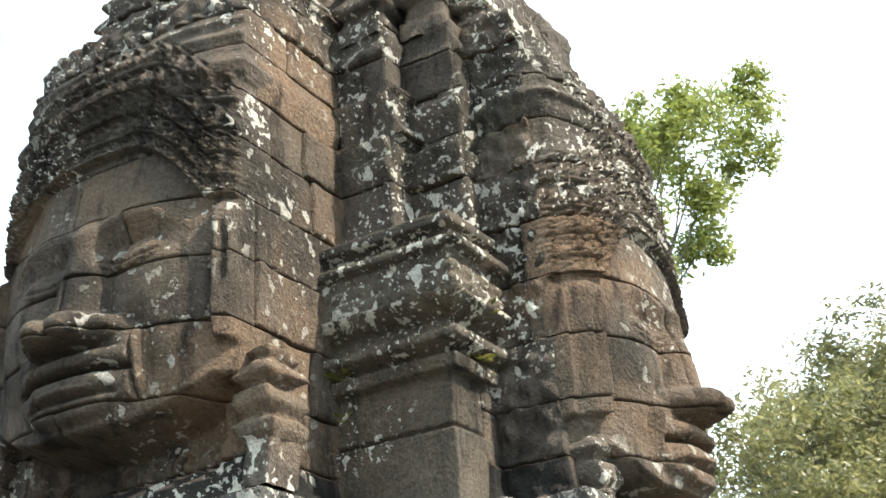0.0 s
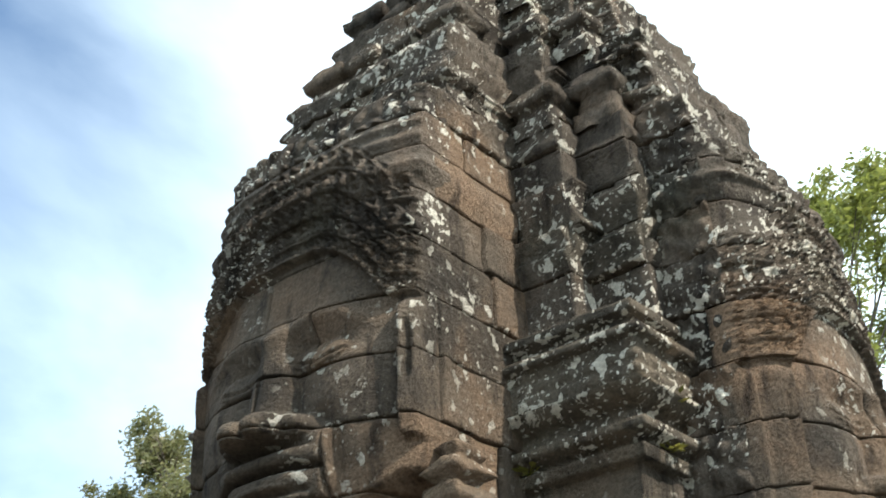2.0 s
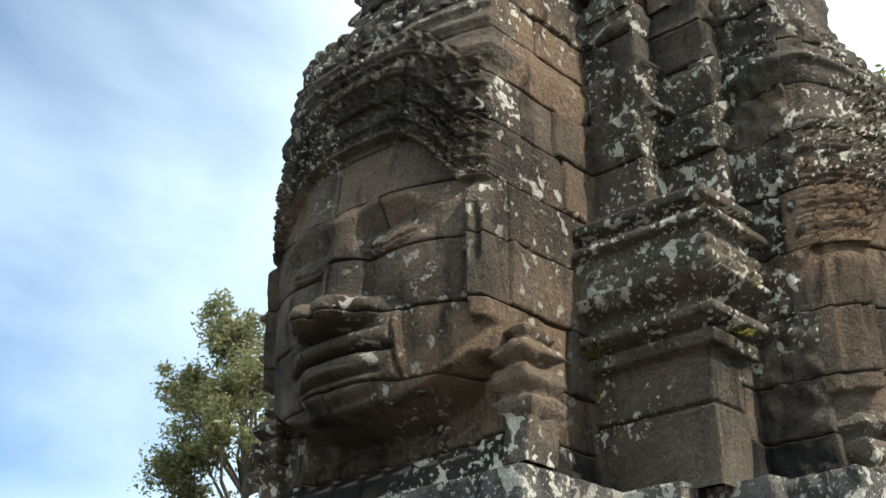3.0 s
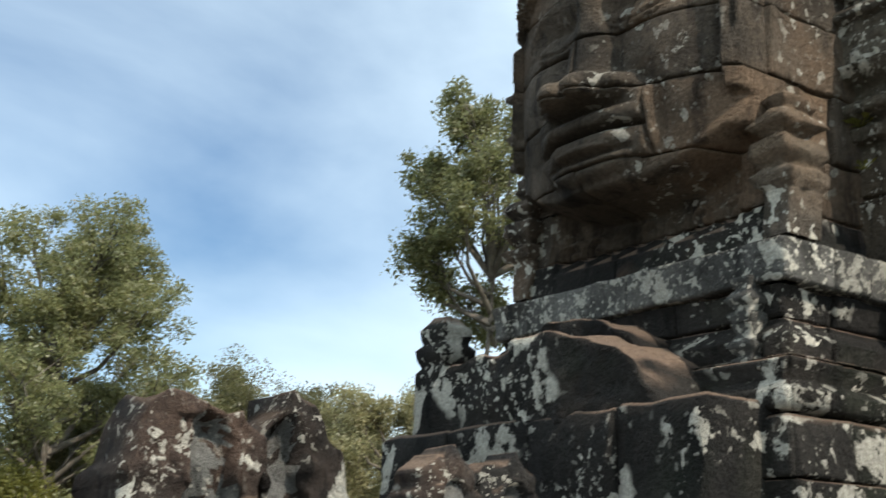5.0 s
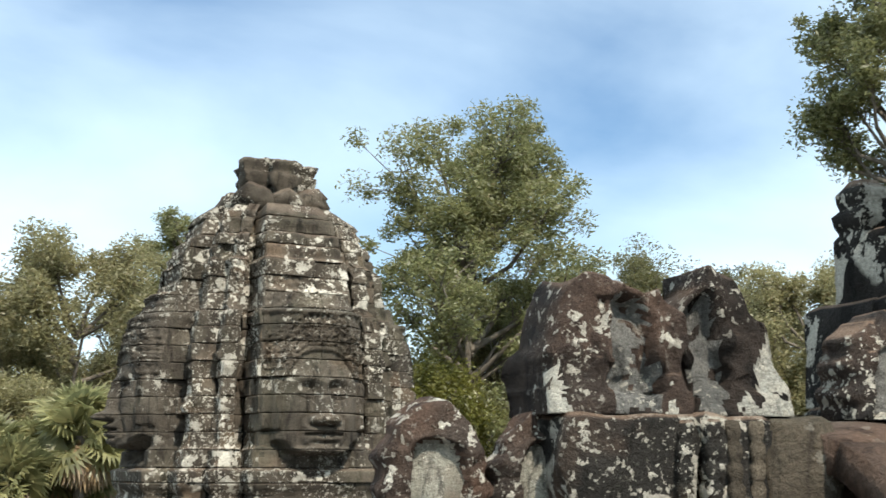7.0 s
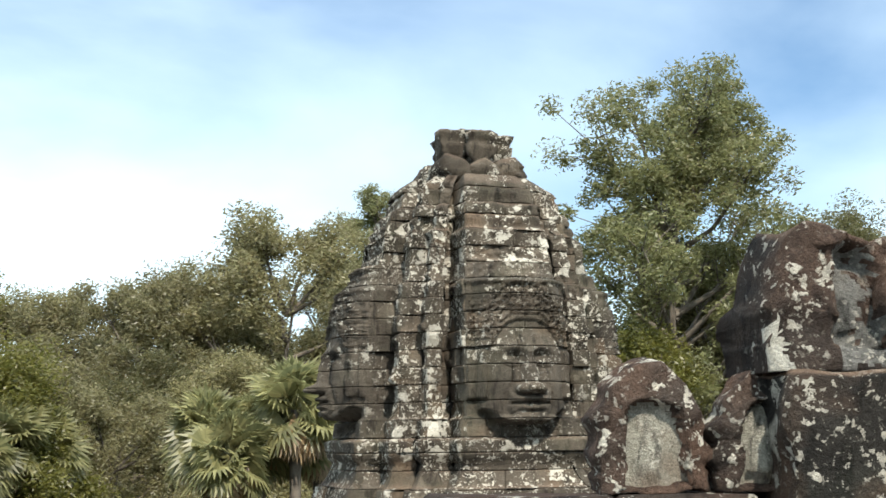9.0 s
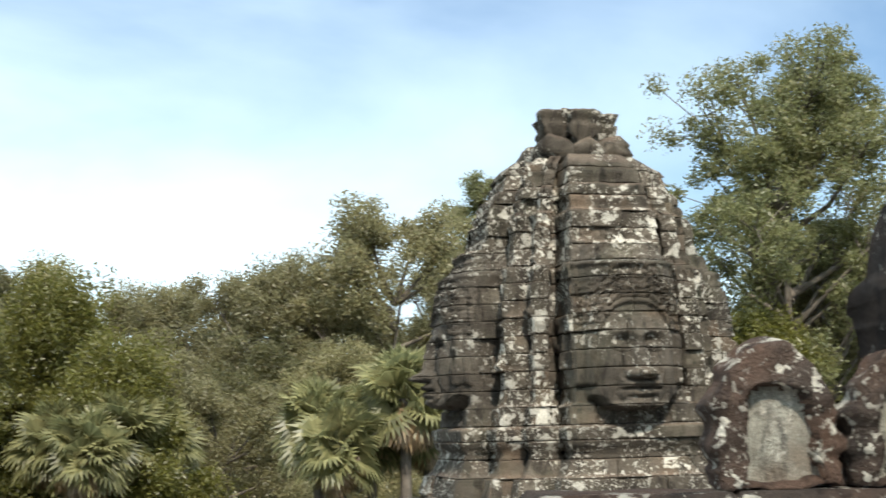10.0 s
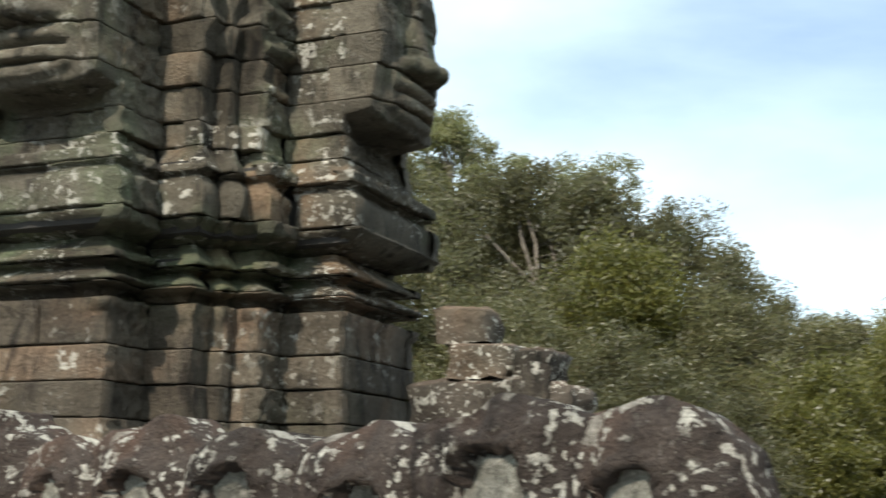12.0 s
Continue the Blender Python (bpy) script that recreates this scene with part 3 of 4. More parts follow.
TURN = -120.0                       # the temple's axes
T1 = (-0.89, 9.78)
STEPS = [(1.45, 1.05), (1.45, 1.5), (1.2, 1.5), (1.2, 1.95), (1.05, 1.95)]
near = dict(
    rich=(5,), bands=((5.98, 0.05, 0.07), (6.14, 0.05, 0.11), (6.52, 0.06, 0.08), (6.98, 0.05, 0.05), (7.62, 0.05, 0.06), (7.80, 0.06, 0.12), (8.44, 0.05, 0.05), (8.60, 0.05, 0.09), (9.20, 0.05, 0.06)),
    face_top=3.22, bare_to=1.95, sides={1: (-0.42, 0.82, -0.10)}, rough=0.017, proud=0.02, seed=11, H=2.42, w=1.05, steps=STEPS, stone=1.0, face_size=1.0, chin=4.05, res=0.085, face_res=0.0145,
    courses=[0.0, 0.5, 0.95, 1.4, 1.85, 2.2, 2.55, 2.85, 3.1, 3.29, 3.55, 3.82, 4.19, 4.63, 5.07, 5.5, 5.92, 6.3, 6.68, 7.0, 7.3, 7.6, 7.95, 8.25, 8.6, 9.0, 9.3, 9.6, 9.95, 10.25],
    taper=[(0, 1), (6.0, 1), (7.0, 0.97), (7.3, 0.95), (7.36, 0.87), (8.2, 0.81), (8.26, 0.75), (9.0, 0.66), (9.06, 0.60), (9.6, 0.53), (9.66, 0.48), (10.25, 0.40)],
    ledge=[(0, 0.6), (1.1, 0.55), (1.15, 0.42), (2.5, 0.36), (2.55, 0.28), (2.60, 0.36), (2.68, 0.36), (2.70, 0.26), (2.78, 0.24), (2.80, 0.31), (2.86, 0.31), (2.88, 0.20), (2.96, 0.20), (2.98, 0.28), (3.04, 0.28), (3.06, 0.15), (3.2, 0.16), (3.28, 0.17), (3.30, 0.22), (3.54, 0.23), (3.57, 0.05), (3.80, 0.02), (3.95, 0), (6.35, 0), (6.4, 0.03), (6.5, 0.06), (6.6, 0.02), (7.2, 0.02),
           (7.25, 0.04), (7.34, 0.04), (7.38, 0), (8.1, 0), (8.16, 0.05), (8.26, 0.05), (8.3, 0), (8.88, 0), (8.94, 0.05), (9.04, 0.05), (9.08, 0), (9.5, 0), (9.56, 0.04), (9.66, 0.04), (9.7, 0), (10.25, 0)],
    carve=lambda z: np.where((z > 4.0) & (z < 8.2), 1.0, 0.6), shown=set(), face_stone=STONE_FACE, stone_mat=STONE_TOWER, low_stone=STONE_DARK, low_z=3.82, band=3.28)
near["shown"] = set(range(27, 28)) | set(range(0, 8)) | {26, 25, 24, 12, 13} | {8}
tower_near = build_tower("face_tower", "weathered grey-brown sandstone temple tower carved with calm giant faces", T1, TURN, near)
rngp = random.Random(5)
for r_, z_, s_, c_ in ((0.80, 10.0, 0.55, 12), (0.55, 10.35, 0.52, 9), (0.25, 10.75, 0.5, 6)):
    for q in range(c_):
        lotus_petal(tower_near, STONE_TOWER, q * 2 * math.pi / c_ + 0.2, r_, z_, s_ * rngp.uniform(0.9, 1.1), rngp)
# small moulded antefixes on the tiers' corners
for t_i, (z_, s_) in enumerate(((7.36, 0.905), (8.26, 0.775), (9.06, 0.625), (9.66, 0.50))):
    spots = []
    for c_, d_ in ((1, 0), (0, 1), (0, -1)):
        for w_ in (-1.0, -0.34, 0.34, 1.0):
            a_, b_ = 2.42 * s_ - 0.24, w_ * (1.05 * s_ - 0.14)
            spots.append((c_ * a_ - d_ * b_, d_ * a_ + c_ * b_))
    spots += [(1.36 * s_, 1.36 * s_), (1.12 * s_, 1.80 * s_), (1.36 * s_, -1.36 * s_)]
    for q, (x_, y_) in enumerate(spots):
        wide = 1.0 if q < 4 or q > 11 else 0.62
        h_ = rngp.uniform(0.34, 0.56) * wide
        g_ = rngp.uniform(0.13, 0.19) * wide
        profile_block("corner_antefix", tower_near, STONE_TOWER, x_ - g_, x_ + g_, y_ - g_, y_ + g_,
                      [(z_ - 0.12, 0.02), (z_ + 0.04, 0.03), (z_ + 0.06, -0.01), (z_ + 0.45 * h_, -0.02), (z_ + 0.5 * h_, 0.04), (z_ + 0.68 * h_, 0.055), (z_ + 0.72 * h_, 0.0), (z_ + 0.9 * h_, -0.01), (z_ + h_, -0.07)], 300 + 20 * t_i + q, 0.05, 0.035)
# bud pendants hanging from the ears at the panel edges
for q, (s0_, s1_, e0_, e1_, z_) in enumerate(((2.22, 2.52, 1.02, 1.25, 3.90), (2.22, 2.52, -1.25, -1.02, 3.90), (0.72, 0.98, 2.34, 2.60, 3.50), (-0.98, -0.72, 2.34, 2.60, 3.50))):
    profile_block("ear_pendant", tower_near, STONE_TOWER, s0_, s1_, e0_, e1_, [(z_ - 0.3, -0.02), (z_ - 0.02, -0.02), (z_, 0.02), (z_ + 0.06, 0.035), (z_ + 0.10, -0.03), (z_ + 0.18, 0.03), (z_ + 0.26, 0.02), (z_ + 0.29, -0.04),
                  (z_ + 0.36, 0.04), (z_ + 0.42, 0.01), (z_ + 0.45, -0.05), (z_ + 0.52, -0.01), (z_ + 0.58, -0.09)], 190 + q, 0.02, 0.03)
# corner pedestals with moulded friezes
PED = [(3.50, 0.02), (3.99, 0.025), (4.0, -0.015), (4.02, -0.015), (4.03, 0.01), (4.36, 0.01), (4.37, 0.05), (4.45, 0.06), (4.46, 0.02), (4.51, 0.03), (4.53, 0.10), (4.59, 0.10), (4.61, 0.03), (4.72, 0.02), (4.76, 0.08), (4.83, 0.13), (4.84, 0.10), (5.14, 0.09), (5.15, 0.13), (5.20, 0.13), (5.22, 0.05), (5.33, 0.04), (5.34, 0.09), (5.41, 0.09), (5.45, 0.0)]
profile_block("corner_pedestal", tower_near, STONE_PEDESTAL, 0.9, 1.57, 0.95, 1.93, [(z, o * 1.75 - 0.02) for z, o in PED], 3, 0.020, 0.007, (4.86, 5.13, 0.035))
profile_block("corner_pedestal", tower_near, STONE_TOWER, 1.0, 1.66, -2.08, -1.0, [(z + (0.45 if z > 3.995 else 0), o) for z, o in PED], 4, 0.06)

# ---- second tower, across the court ----
T2 = (-18.48, 15.33)
STEPS2 = [(1.38, 0.92), (1.38, 1.20), (1.86, 1.20), (1.86, 1.54), (1.46, 1.54), (1.46, 1.86), (1.20, 1.86), (1.20, 1.38), (0.92, 1.38)]
middle = dict(
    upper_bands=((4.62, 0.05, 0.05), (5.42, 0.05, 0.05), (5.92, 0.05, 0.05)), bands=((2.6, 0.05, 0.06), (3.3, 0.06, 0.08), (4.25, 0.05, 0.06), (5.0, 0.05, 0.06), (5.42, 0.05, 0.06), (5.92, 0.05, 0.05)),
    calm=0.12, rough=0.038, proud=0.05, seed=23, H=2.30, w=0.92, steps=STEPS2, relief=1.3, curl=-0.02, lids=1.6, stone=1.1, face_size=0.88, chin=1.84, res=0.07, face_res=0.03, sides={1: (0.0, 0.82, 0.03), 0: (0.1, 0.9, 0.0)},
    courses=[-2.0, -1.2, -0.5, 0.0, 0.4, 0.75, 1.05, 1.35, 1.6, 1.9, 2.2, 2.5, 2.8, 3.1, 3.4, 3.7, 4.0, 4.3, 4.6, 4.9, 5.2, 5.5, 5.75, 6.05, 6.35],
    taper=[(-2, 1.05), (3.0, 1.0), (3.9, 0.97), (4.25, 0.94), (4.3, 0.88), (5.1, 0.83), (5.2, 0.81), (5.25, 0.77), (5.7, 0.74), (5.75, 0.68), (6.15, 0.62), (6.35, 0.50)],
    ledge=[(-2, 0.5), (0.3, 0.45), (0.75, 0.35), (0.8, 0.25), (1.2, 0.1), (1.25, 0.22), (1.55, 0.25), (1.6, 0.12), (1.9, 0.1), (1.95, 0), (4.15, 0), (4.2, 0.03), (4.3, 0.03), (4.34, 0), (5.1, 0), (5.14, 0.03), (5.24, 0.03), (5.28, 0), (6.2, 0.0)],
    carve=lambda z: np.full_like(z, 0.8), shown=set(range(0, 12)) | {43, 42, 41, 40} | set(range(12, 22)), face_stone=STONE_FAR_FACE, stone_mat=STONE_FAR, low_stone=STONE_FAR, low_z=-9)
tower_middle = build_tower("face_tower", "grey lichened sandstone temple tower with carved faces and lotus crown", T2, TURN + 9, middle)
for r_, z_, s_, c_ in ((0.66, 6.18, 0.80, 8),):
    for q in range(c_):
        lotus_petal(tower_middle, STONE_FAR, q * 2 * math.pi / c_, r_, z_, s_ * rngp.uniform(0.8, 1.15), rngp, 0.8)

for q in range(5):
    x_, y_, h_ = 0.46 * math.cos(q * 1.257 + 0.4), 0.46 * math.sin(q * 1.257 + 0.4), rngp.uniform(0.42, 0.72)
    profile_block("crown_stone", tower_middle, STONE_FAR, x_ - 0.24, x_ + 0.24, y_ - 0.24, y_ + 0.24, [(6.2, -0.08), (6.72, -0.08), (6.78 + 0.2 * h_, 0.02), (6.78 + 0.55 * h_, 0.05), (6.78 + 0.6 * h_, -0.01), (6.78 + h_, 0.04), (6.84 + h_, -0.05)], 240 + q, 0.06, 0.06)

# ---- third tower ----
T3 = (-14.72, -2.96)
STEPS3 = [(1.55, 0.70), (1.55, 1.15), (1.30, 1.15), (1.30, 1.30), (1.15, 1.30), (1.15, 1.55), (0.70, 1.55)]
third = dict(
    bands=((5.35, 0.05, 0.05), (5.75, 0.06, 0.07), (6.1, 0.05, 0.05)), rich=(0, 6),
    rough=0.03, proud=0.03, seed=37, H=2.15, w=0.72, relief=0.86, crumble=(3.3, 5.0, 2.6), curl=0.0, steps=STEPS3, stone=1.3, face_size=1.02, chin=5.08, res=0.10, face_res=0.026,
    courses=[0.0, 0.6, 1.1, 1.6, 2.0, 2.35, 2.65, 2.95, 3.36, 3.47, 3.66, 3.88, 4.06, 4.47, 4.74, 4.98, 5.3, 5.62, 5.92, 6.25, 6.6, 6.95, 7.3, 7.6, 7.9, 8.3, 8.7, 9.1],
    taper=[(0, 1.0), (6.6, 1), (7.3, 0.95), (7.9, 0.85), (8.3, 0.72), (9.1, 0.5)],
    ledge=[(0, 0.3), (2.0, 0.25), (2.3, 0.1), (3.22, 0.07), (3.25, 0.11), (3.33, 0.12), (3.35, -0.09), (3.43, -0.09), (3.45, 0.12), (3.52, 0.13), (3.54, -0.11), (3.64, -0.11), (3.66, 0.13), (3.74, 0.14), (3.76, -0.09), (3.9, -0.06), (3.94, 0.24), (4.0, 0.25), (4.34, 0.26), (4.36, 0.14), (4.44, 0.14), (4.46, 0.22), (4.58, 0.22), (4.62, 0.04), (4.84, 0.03), (5.0, 0), (9.1, 0)],
    carve=lambda z: np.full_like(z, 0.7), shown=set(range(0, 20)) | {35, 34, 33}, face_stone=STONE_GREEN_FACE, stone_mat=STONE_GREEN, low_stone=STONE_BARE, low_z=3.42)
tower_third = build_tower("face_tower", "mossy sandstone temple tower with carved face in profile", T3, TURN + 12, third)

rubble = thing("fallen_antefix", pose(-13.5, 0.05, 0, 0, 0, TURN + 8), "broken lichened sandstone antefix blocks beside the tower", "stone block")
for q, (xa, xb, ya, yb, za, zb) in enumerate(((-0.5, 0.6, -0.5, 0.1, 0.0, 2.75), (-0.35, 0.25, -0.42, 0.05, 2.76, 3.08), (-0.1, 0.3, -0.35, 0.0, 3.09, 3.42), (-0.72, -0.40, -0.4, 0.1, 2.3, 3.0), (-0.95, -0.55, -0.35, 0.05, 1.9, 2.7))):
    profile_block("broken_block", rubble, STONE_TOWER, xa, xb, ya, yb, [(za, 0.0), (zb - 0.04, 0.02), (zb, -0.03)], 170 + q, 0.06, 0.07)

# ---- gallery between the towers: ridge frame along the temple's axis ----
AXIS = pose(T1[0], T1[1], 0, 0, 0, TURN)


def crest_stone(name, material, niche_material, width, height, thick, seed, niche=True, ragged=0.0, label="", arch_h=0.36, arch_w=0.27, square=2.0, sunk=0.065):
    """Leaf-shaped ridge stone with lobed outline and an arched niche."""
    nu, nv = 29, 30
    r = random.Random(seed)
    a0, a1 = r.uniform(0, 3), r.uniform(0, 3)
    V, tag = [], []
    for jj in range(nv):
        v = jj / (nv - 1)
        dome = max(0.0, 1 - (max(v - 0.42, 0) / 0.60) ** square) ** (1 / square)
        half = 0.5 * width * (0.16 + 0.84 * dome) * (1 + (0.075 if square < 3 else 0.03) * math.sin(v * 21 + a0) * (v > 0.2)) * (0.90 + 0.10 * smooth_step(v, 0.0, 0.3))
        top = height * (1 - 0.05 * math.cos(a1))
        for ii in range(nu):
            u = ii / (nu - 1) * 2 - 1
            x, z = half * u, v * top - 0.12 * height * abs(u) ** 3 * v + ragged * height * math.sin(u * 5 + a1) * v * v
            nx, nz = x / width, z / height
            arch = (abs(nx) / arch_w) ** 2.2 + (max(nz - 0.34, 0) / arch_h) ** 2.2
            inside = arch < 1 and nz > 0.04
            depth = 0.5 * thick * (1 - 0.45 * abs(u) ** 4) * (1 - 0.45 * v ** 3)
            rim = math.exp(-((arch - 1.25) / 0.22) ** 2) if nz > 0.06 else 0
            if niche:
                depth += 0.035 * width / 0.5 * rim
                if inside:
                    depth = 0.5 * thick - sunk * width / 0.5 + 0.05 * width / 0.5 * math.sqrt(max(0, 1 - (abs(nx) / 0.15) ** 2 - ((nz - 0.28) / 0.30) ** 2)) if arch < 0.92 else depth - 0.05
                else:
                    depth += 0.02 * abs(math.sin(7 * math.atan2(nz - 0.3, nx) + a0)) * (arch > 1.6)
            V.append((x, depth, z))
            tag.append(inside and niche)
    m = len(V)
    P = np.array(V + [(x, -abs(y) * 0.9, z) for x, y, z in V])
    P += 0.024 * np.stack([vnoise(P, 7.0, seed), vnoise(P, 7.0, seed + 1), vnoise(P, 7.0, seed + 2)], -1)
    P += 0.014 * np.stack([vnoise(P, 19.0, seed + 3), vnoise(P, 19.0, seed + 4), vnoise(P, 19.0, seed + 5)], -1)
    if square > 2.7:
        P += 0.03 * np.stack([vnoise(P, 3.2, seed + 6), vnoise(P, 3.2, seed + 7), 1.3 * vnoise(P, 3.2, seed + 8)], -1)
        P += 0.022 * np.stack([vnoise(P, 8.0, seed + 9), vnoise(P, 8.0, seed + 10), vnoise(P, 8.0, seed + 11)], -1)
    P[:, 2] = np.maximum(P[:, 2], 0)
    gf = grid_faces(nu, nv)
    F = [tuple(reversed(f)) for f in gf] + [tuple(m + q for q in f) for f in gf]
    rim_i = list(range(nu)) + [j * nu + nu - 1 for j in range(1, nv)] + [(nv - 1) * nu + i for i in range(nu - 2, -1, -1)] + [j * nu for j in range(nv - 2, 0, -1)]
    F += [(rim_i[a], rim_i[(a + 1) % len(rim_i)], m + rim_i[(a + 1) % len(rim_i)], m + rim_i[a]) for a in range(len(rim_i))]
    ob = mesh_object(name, P, F, [material, niche_material])
    idx = [1 if k_ < len(gf) and all(tag[q] for q in gf[k_]) else 0 for k_ in range(len(F))]
    ob.data.polygons.foreach_set("material_index", idx)
    return tagged(ob, label or "brown lichen-spotted sandstone ridge stone with arched niche", "ridge stone", "ridge stones of the gallery roof")


def set_on_axis(ob, s, e, z, turn=0.0):
    ob.matrix_world = AXIS @ pose(s, e, z, 0, 0, turn)
    return ob


def slab(name, parent, material, x0, x1, y0, y1, z0, z1, seed, rough=0.02):
    return profile_block(name, parent, material, x0, x1, y0, y1, [(z0, 0), (z1 - 0.03, 0), (z1, -0.03)], seed, 0.08, rough)


def roof_vault(label, s0, s1, ridge, half, drop, seed, courses=4):
    """Curved corbel roof made of long dressed stones, both slopes."""
    root = thing("gallery_roof", AXIS, label, "roof", kind="structure")
    r = random.Random(seed)
    for side in (1, -1):
        for c in range(courses):
            cuts = max(1, int((s1 - s0) / 0.8))
            edges = [s0 + (s1 - s0) * (q + (r.uniform(-0.25, 0.25) if 0 < q < cuts else 0)) / cuts for q in range(cuts + 1)]
            for xa, xb in zip(edges[:-1], edges[1:]):
                V = []
                n_a, n_x = 6, max(3, int((xb - xa) / 0.12))
                lift = r.uniform(-0.012, 0.012)
                for layer in (0, -0.2):
                    for jj in range(n_a):
                        f = (c + 0.012 + 0.976 * jj / (n_a - 1)) / courses * math.pi / 2
                        for ii in range(n_x):
                            x = xa + 0.006 + (xb - xa - 0.012) * ii / (n_x - 1)
                            edge = (ii in (0, n_x - 1)) or jj in (0, n_a - 1)
                            rr = 1 + (layer + lift - (0.02 if edge else 0)) / half
                            V.append((x, side * half * math.sin(f) * rr, ridge - drop + drop * math.cos(f) * rr))
                P = np.array(V)
                P += 0.014 * np.stack([0 * P[:, 0], vnoise(P, 4.0, seed), vnoise(P, 4.0, seed + 3)], -1)
                m = n_a * n_x
                gf = grid_faces(n_x, n_a)
                F = gf + [tuple(reversed([m + q for q in f])) for f in gf]
                rim_i = list(range(n_x)) + [j * n_x + n_x - 1 for j in range(1, n_a)] + [(n_a - 1) * n_x + i for i in range(n_x - 2, -1, -1)] + [j * n_x for j in range(n_a - 2, 0, -1)]
                F += [(rim_i[a], m + rim_i[a], m + rim_i[(a + 1) % len(rim_i)], rim_i[(a + 1) % len(rim_i)]) for a in range(len(rim_i))]
                mesh_object("roof_stone", P, F, STONE_ROOF, root)
    return root


roof_vault("brown worn sandstone vault roof of the gallery", 3.35, 4.62, 1.80, 1.5, 1.3, 51)
roof_vault("brown worn sandstone vault roof of the gallery", 4.62, 9.9, 1.12, 1.3, 1.0, 52)
roof_vault("brown worn sandstone vault roof of the gallery", 9.9, 14.5, 1.29, 1.4, 1.05, 53)
gallery_wall = thing("gallery_wall", AXIS, "dark sandstone side wall of the gallery", "wall", kind="structure")
for side in (-1.25, 1.05):
    slab("wall_face", gallery_wall, STONE_DARK, 3.4, 14.4, side, side + 0.2, 0.0, 0.5, 61)

# ridge course under the crest stones
for q, (a, b, z0, z1, e0, e1) in enumerate(((5.95, 6.55, 1.10, 1.30, -0.26, 0.26), (6.56, 7.3, 1.10, 1.30, -0.26, 0.27), (10.0, 10.5, 1.26, 1.46, -0.3, 0.3), (10.51, 11.2, 1.26, 1.46, -0.3, 0.3), (11.21, 12.0, 1.26, 1.46, -0.3, 0.3), (12.01, 13.6, 1.26, 1.46, -0.3, 0.3))):
    sl = thing("ridge_course", AXIS, "long brown sandstone ridge slab on the gallery roof", "stone slab", "ridge slabs")
    slab("slab", sl, STONE_CREST, a, b, e0, e1, z0, z1, 70 + q)

CRESTS = [(6.36, 1.30, 0.50, 0.57, 0.30), (5.87, 1.30, 0.44, 0.54, 0.30),
          (10.28, 1.45, 0.50, 0.60, 0.36), (10.72, 1.45, 0.52, 0.66, 0.38), (11.20, 1.45, 0.50, 0.53, 0.34), (11.72, 1.45, 0.50, 0.58, 0.36), (12.20, 1.45, 0.52, 0.58, 0.36), (12.66, 1.45, 0.46, 0.52, 0.34), (13.10, 1.45, 0.50, 0.60, 0.34)]
for q, (s, z, w_, h_, th_) in enumerate(CRESTS):
    set_on_axis(crest_stone("ridge_stone", STONE_CREST, STONE_NICHE, w_ * (1.0 if s < 9 else 1.34), h_, th_ * (1.0 if s < 9 else 1.15), 100 + q, True, 0.0 if s < 9 else 0.02, "", 0.36 if s < 9 else 0.40, 0.27 if s < 9 else 0.20, 2.0 if s < 9 else 3.8, 0.065 if s < 9 else 0.04), s, 0, z)

# broken crest on its plinth
plinth = thing("crest_plinth", AXIS, "blackened sandstone plinth course under a broken ridge crest", "stone block")
slab("plinth_stone", plinth, STONE_BARE, 4.54, 4.86, -0.40, 0.44, 1.0, 1.80, 80, 0.05)
slab("plinth_stone", plinth, STONE_PLINTH, 4.87, 5.2, -0.42, 0.42, 1.0, 1.80, 81, 0.045)
slab("plinth_stone", plinth, STONE_PLINTH, 5.21, 5.86, -0.40, 0.40, 1.0, 1.80, 82, 0.045)
for q, (s_, m_) in enumerate(((4.95, STONE_BARE), (5.06, STONE_BARE), (5.17, STONE_PLINTH), (5.30, STONE_PLINTH))):
    beads = [(1.02, 0.0)]
    for z_ in np.arange(1.06, 1.70, 0.09):
        beads += [(z_, 0.0), (z_ + 0.03, 0.006), (z_ + 0.06, 0.006), (z_ + 0.085, -0.004)]
    profile_block("carved_strip", plinth, m_, s_ - 0.03, s_ + 0.03, 0.36, 0.435, beads + [(1.76, 0.0)], 210 + q, 0.02, 0.012)


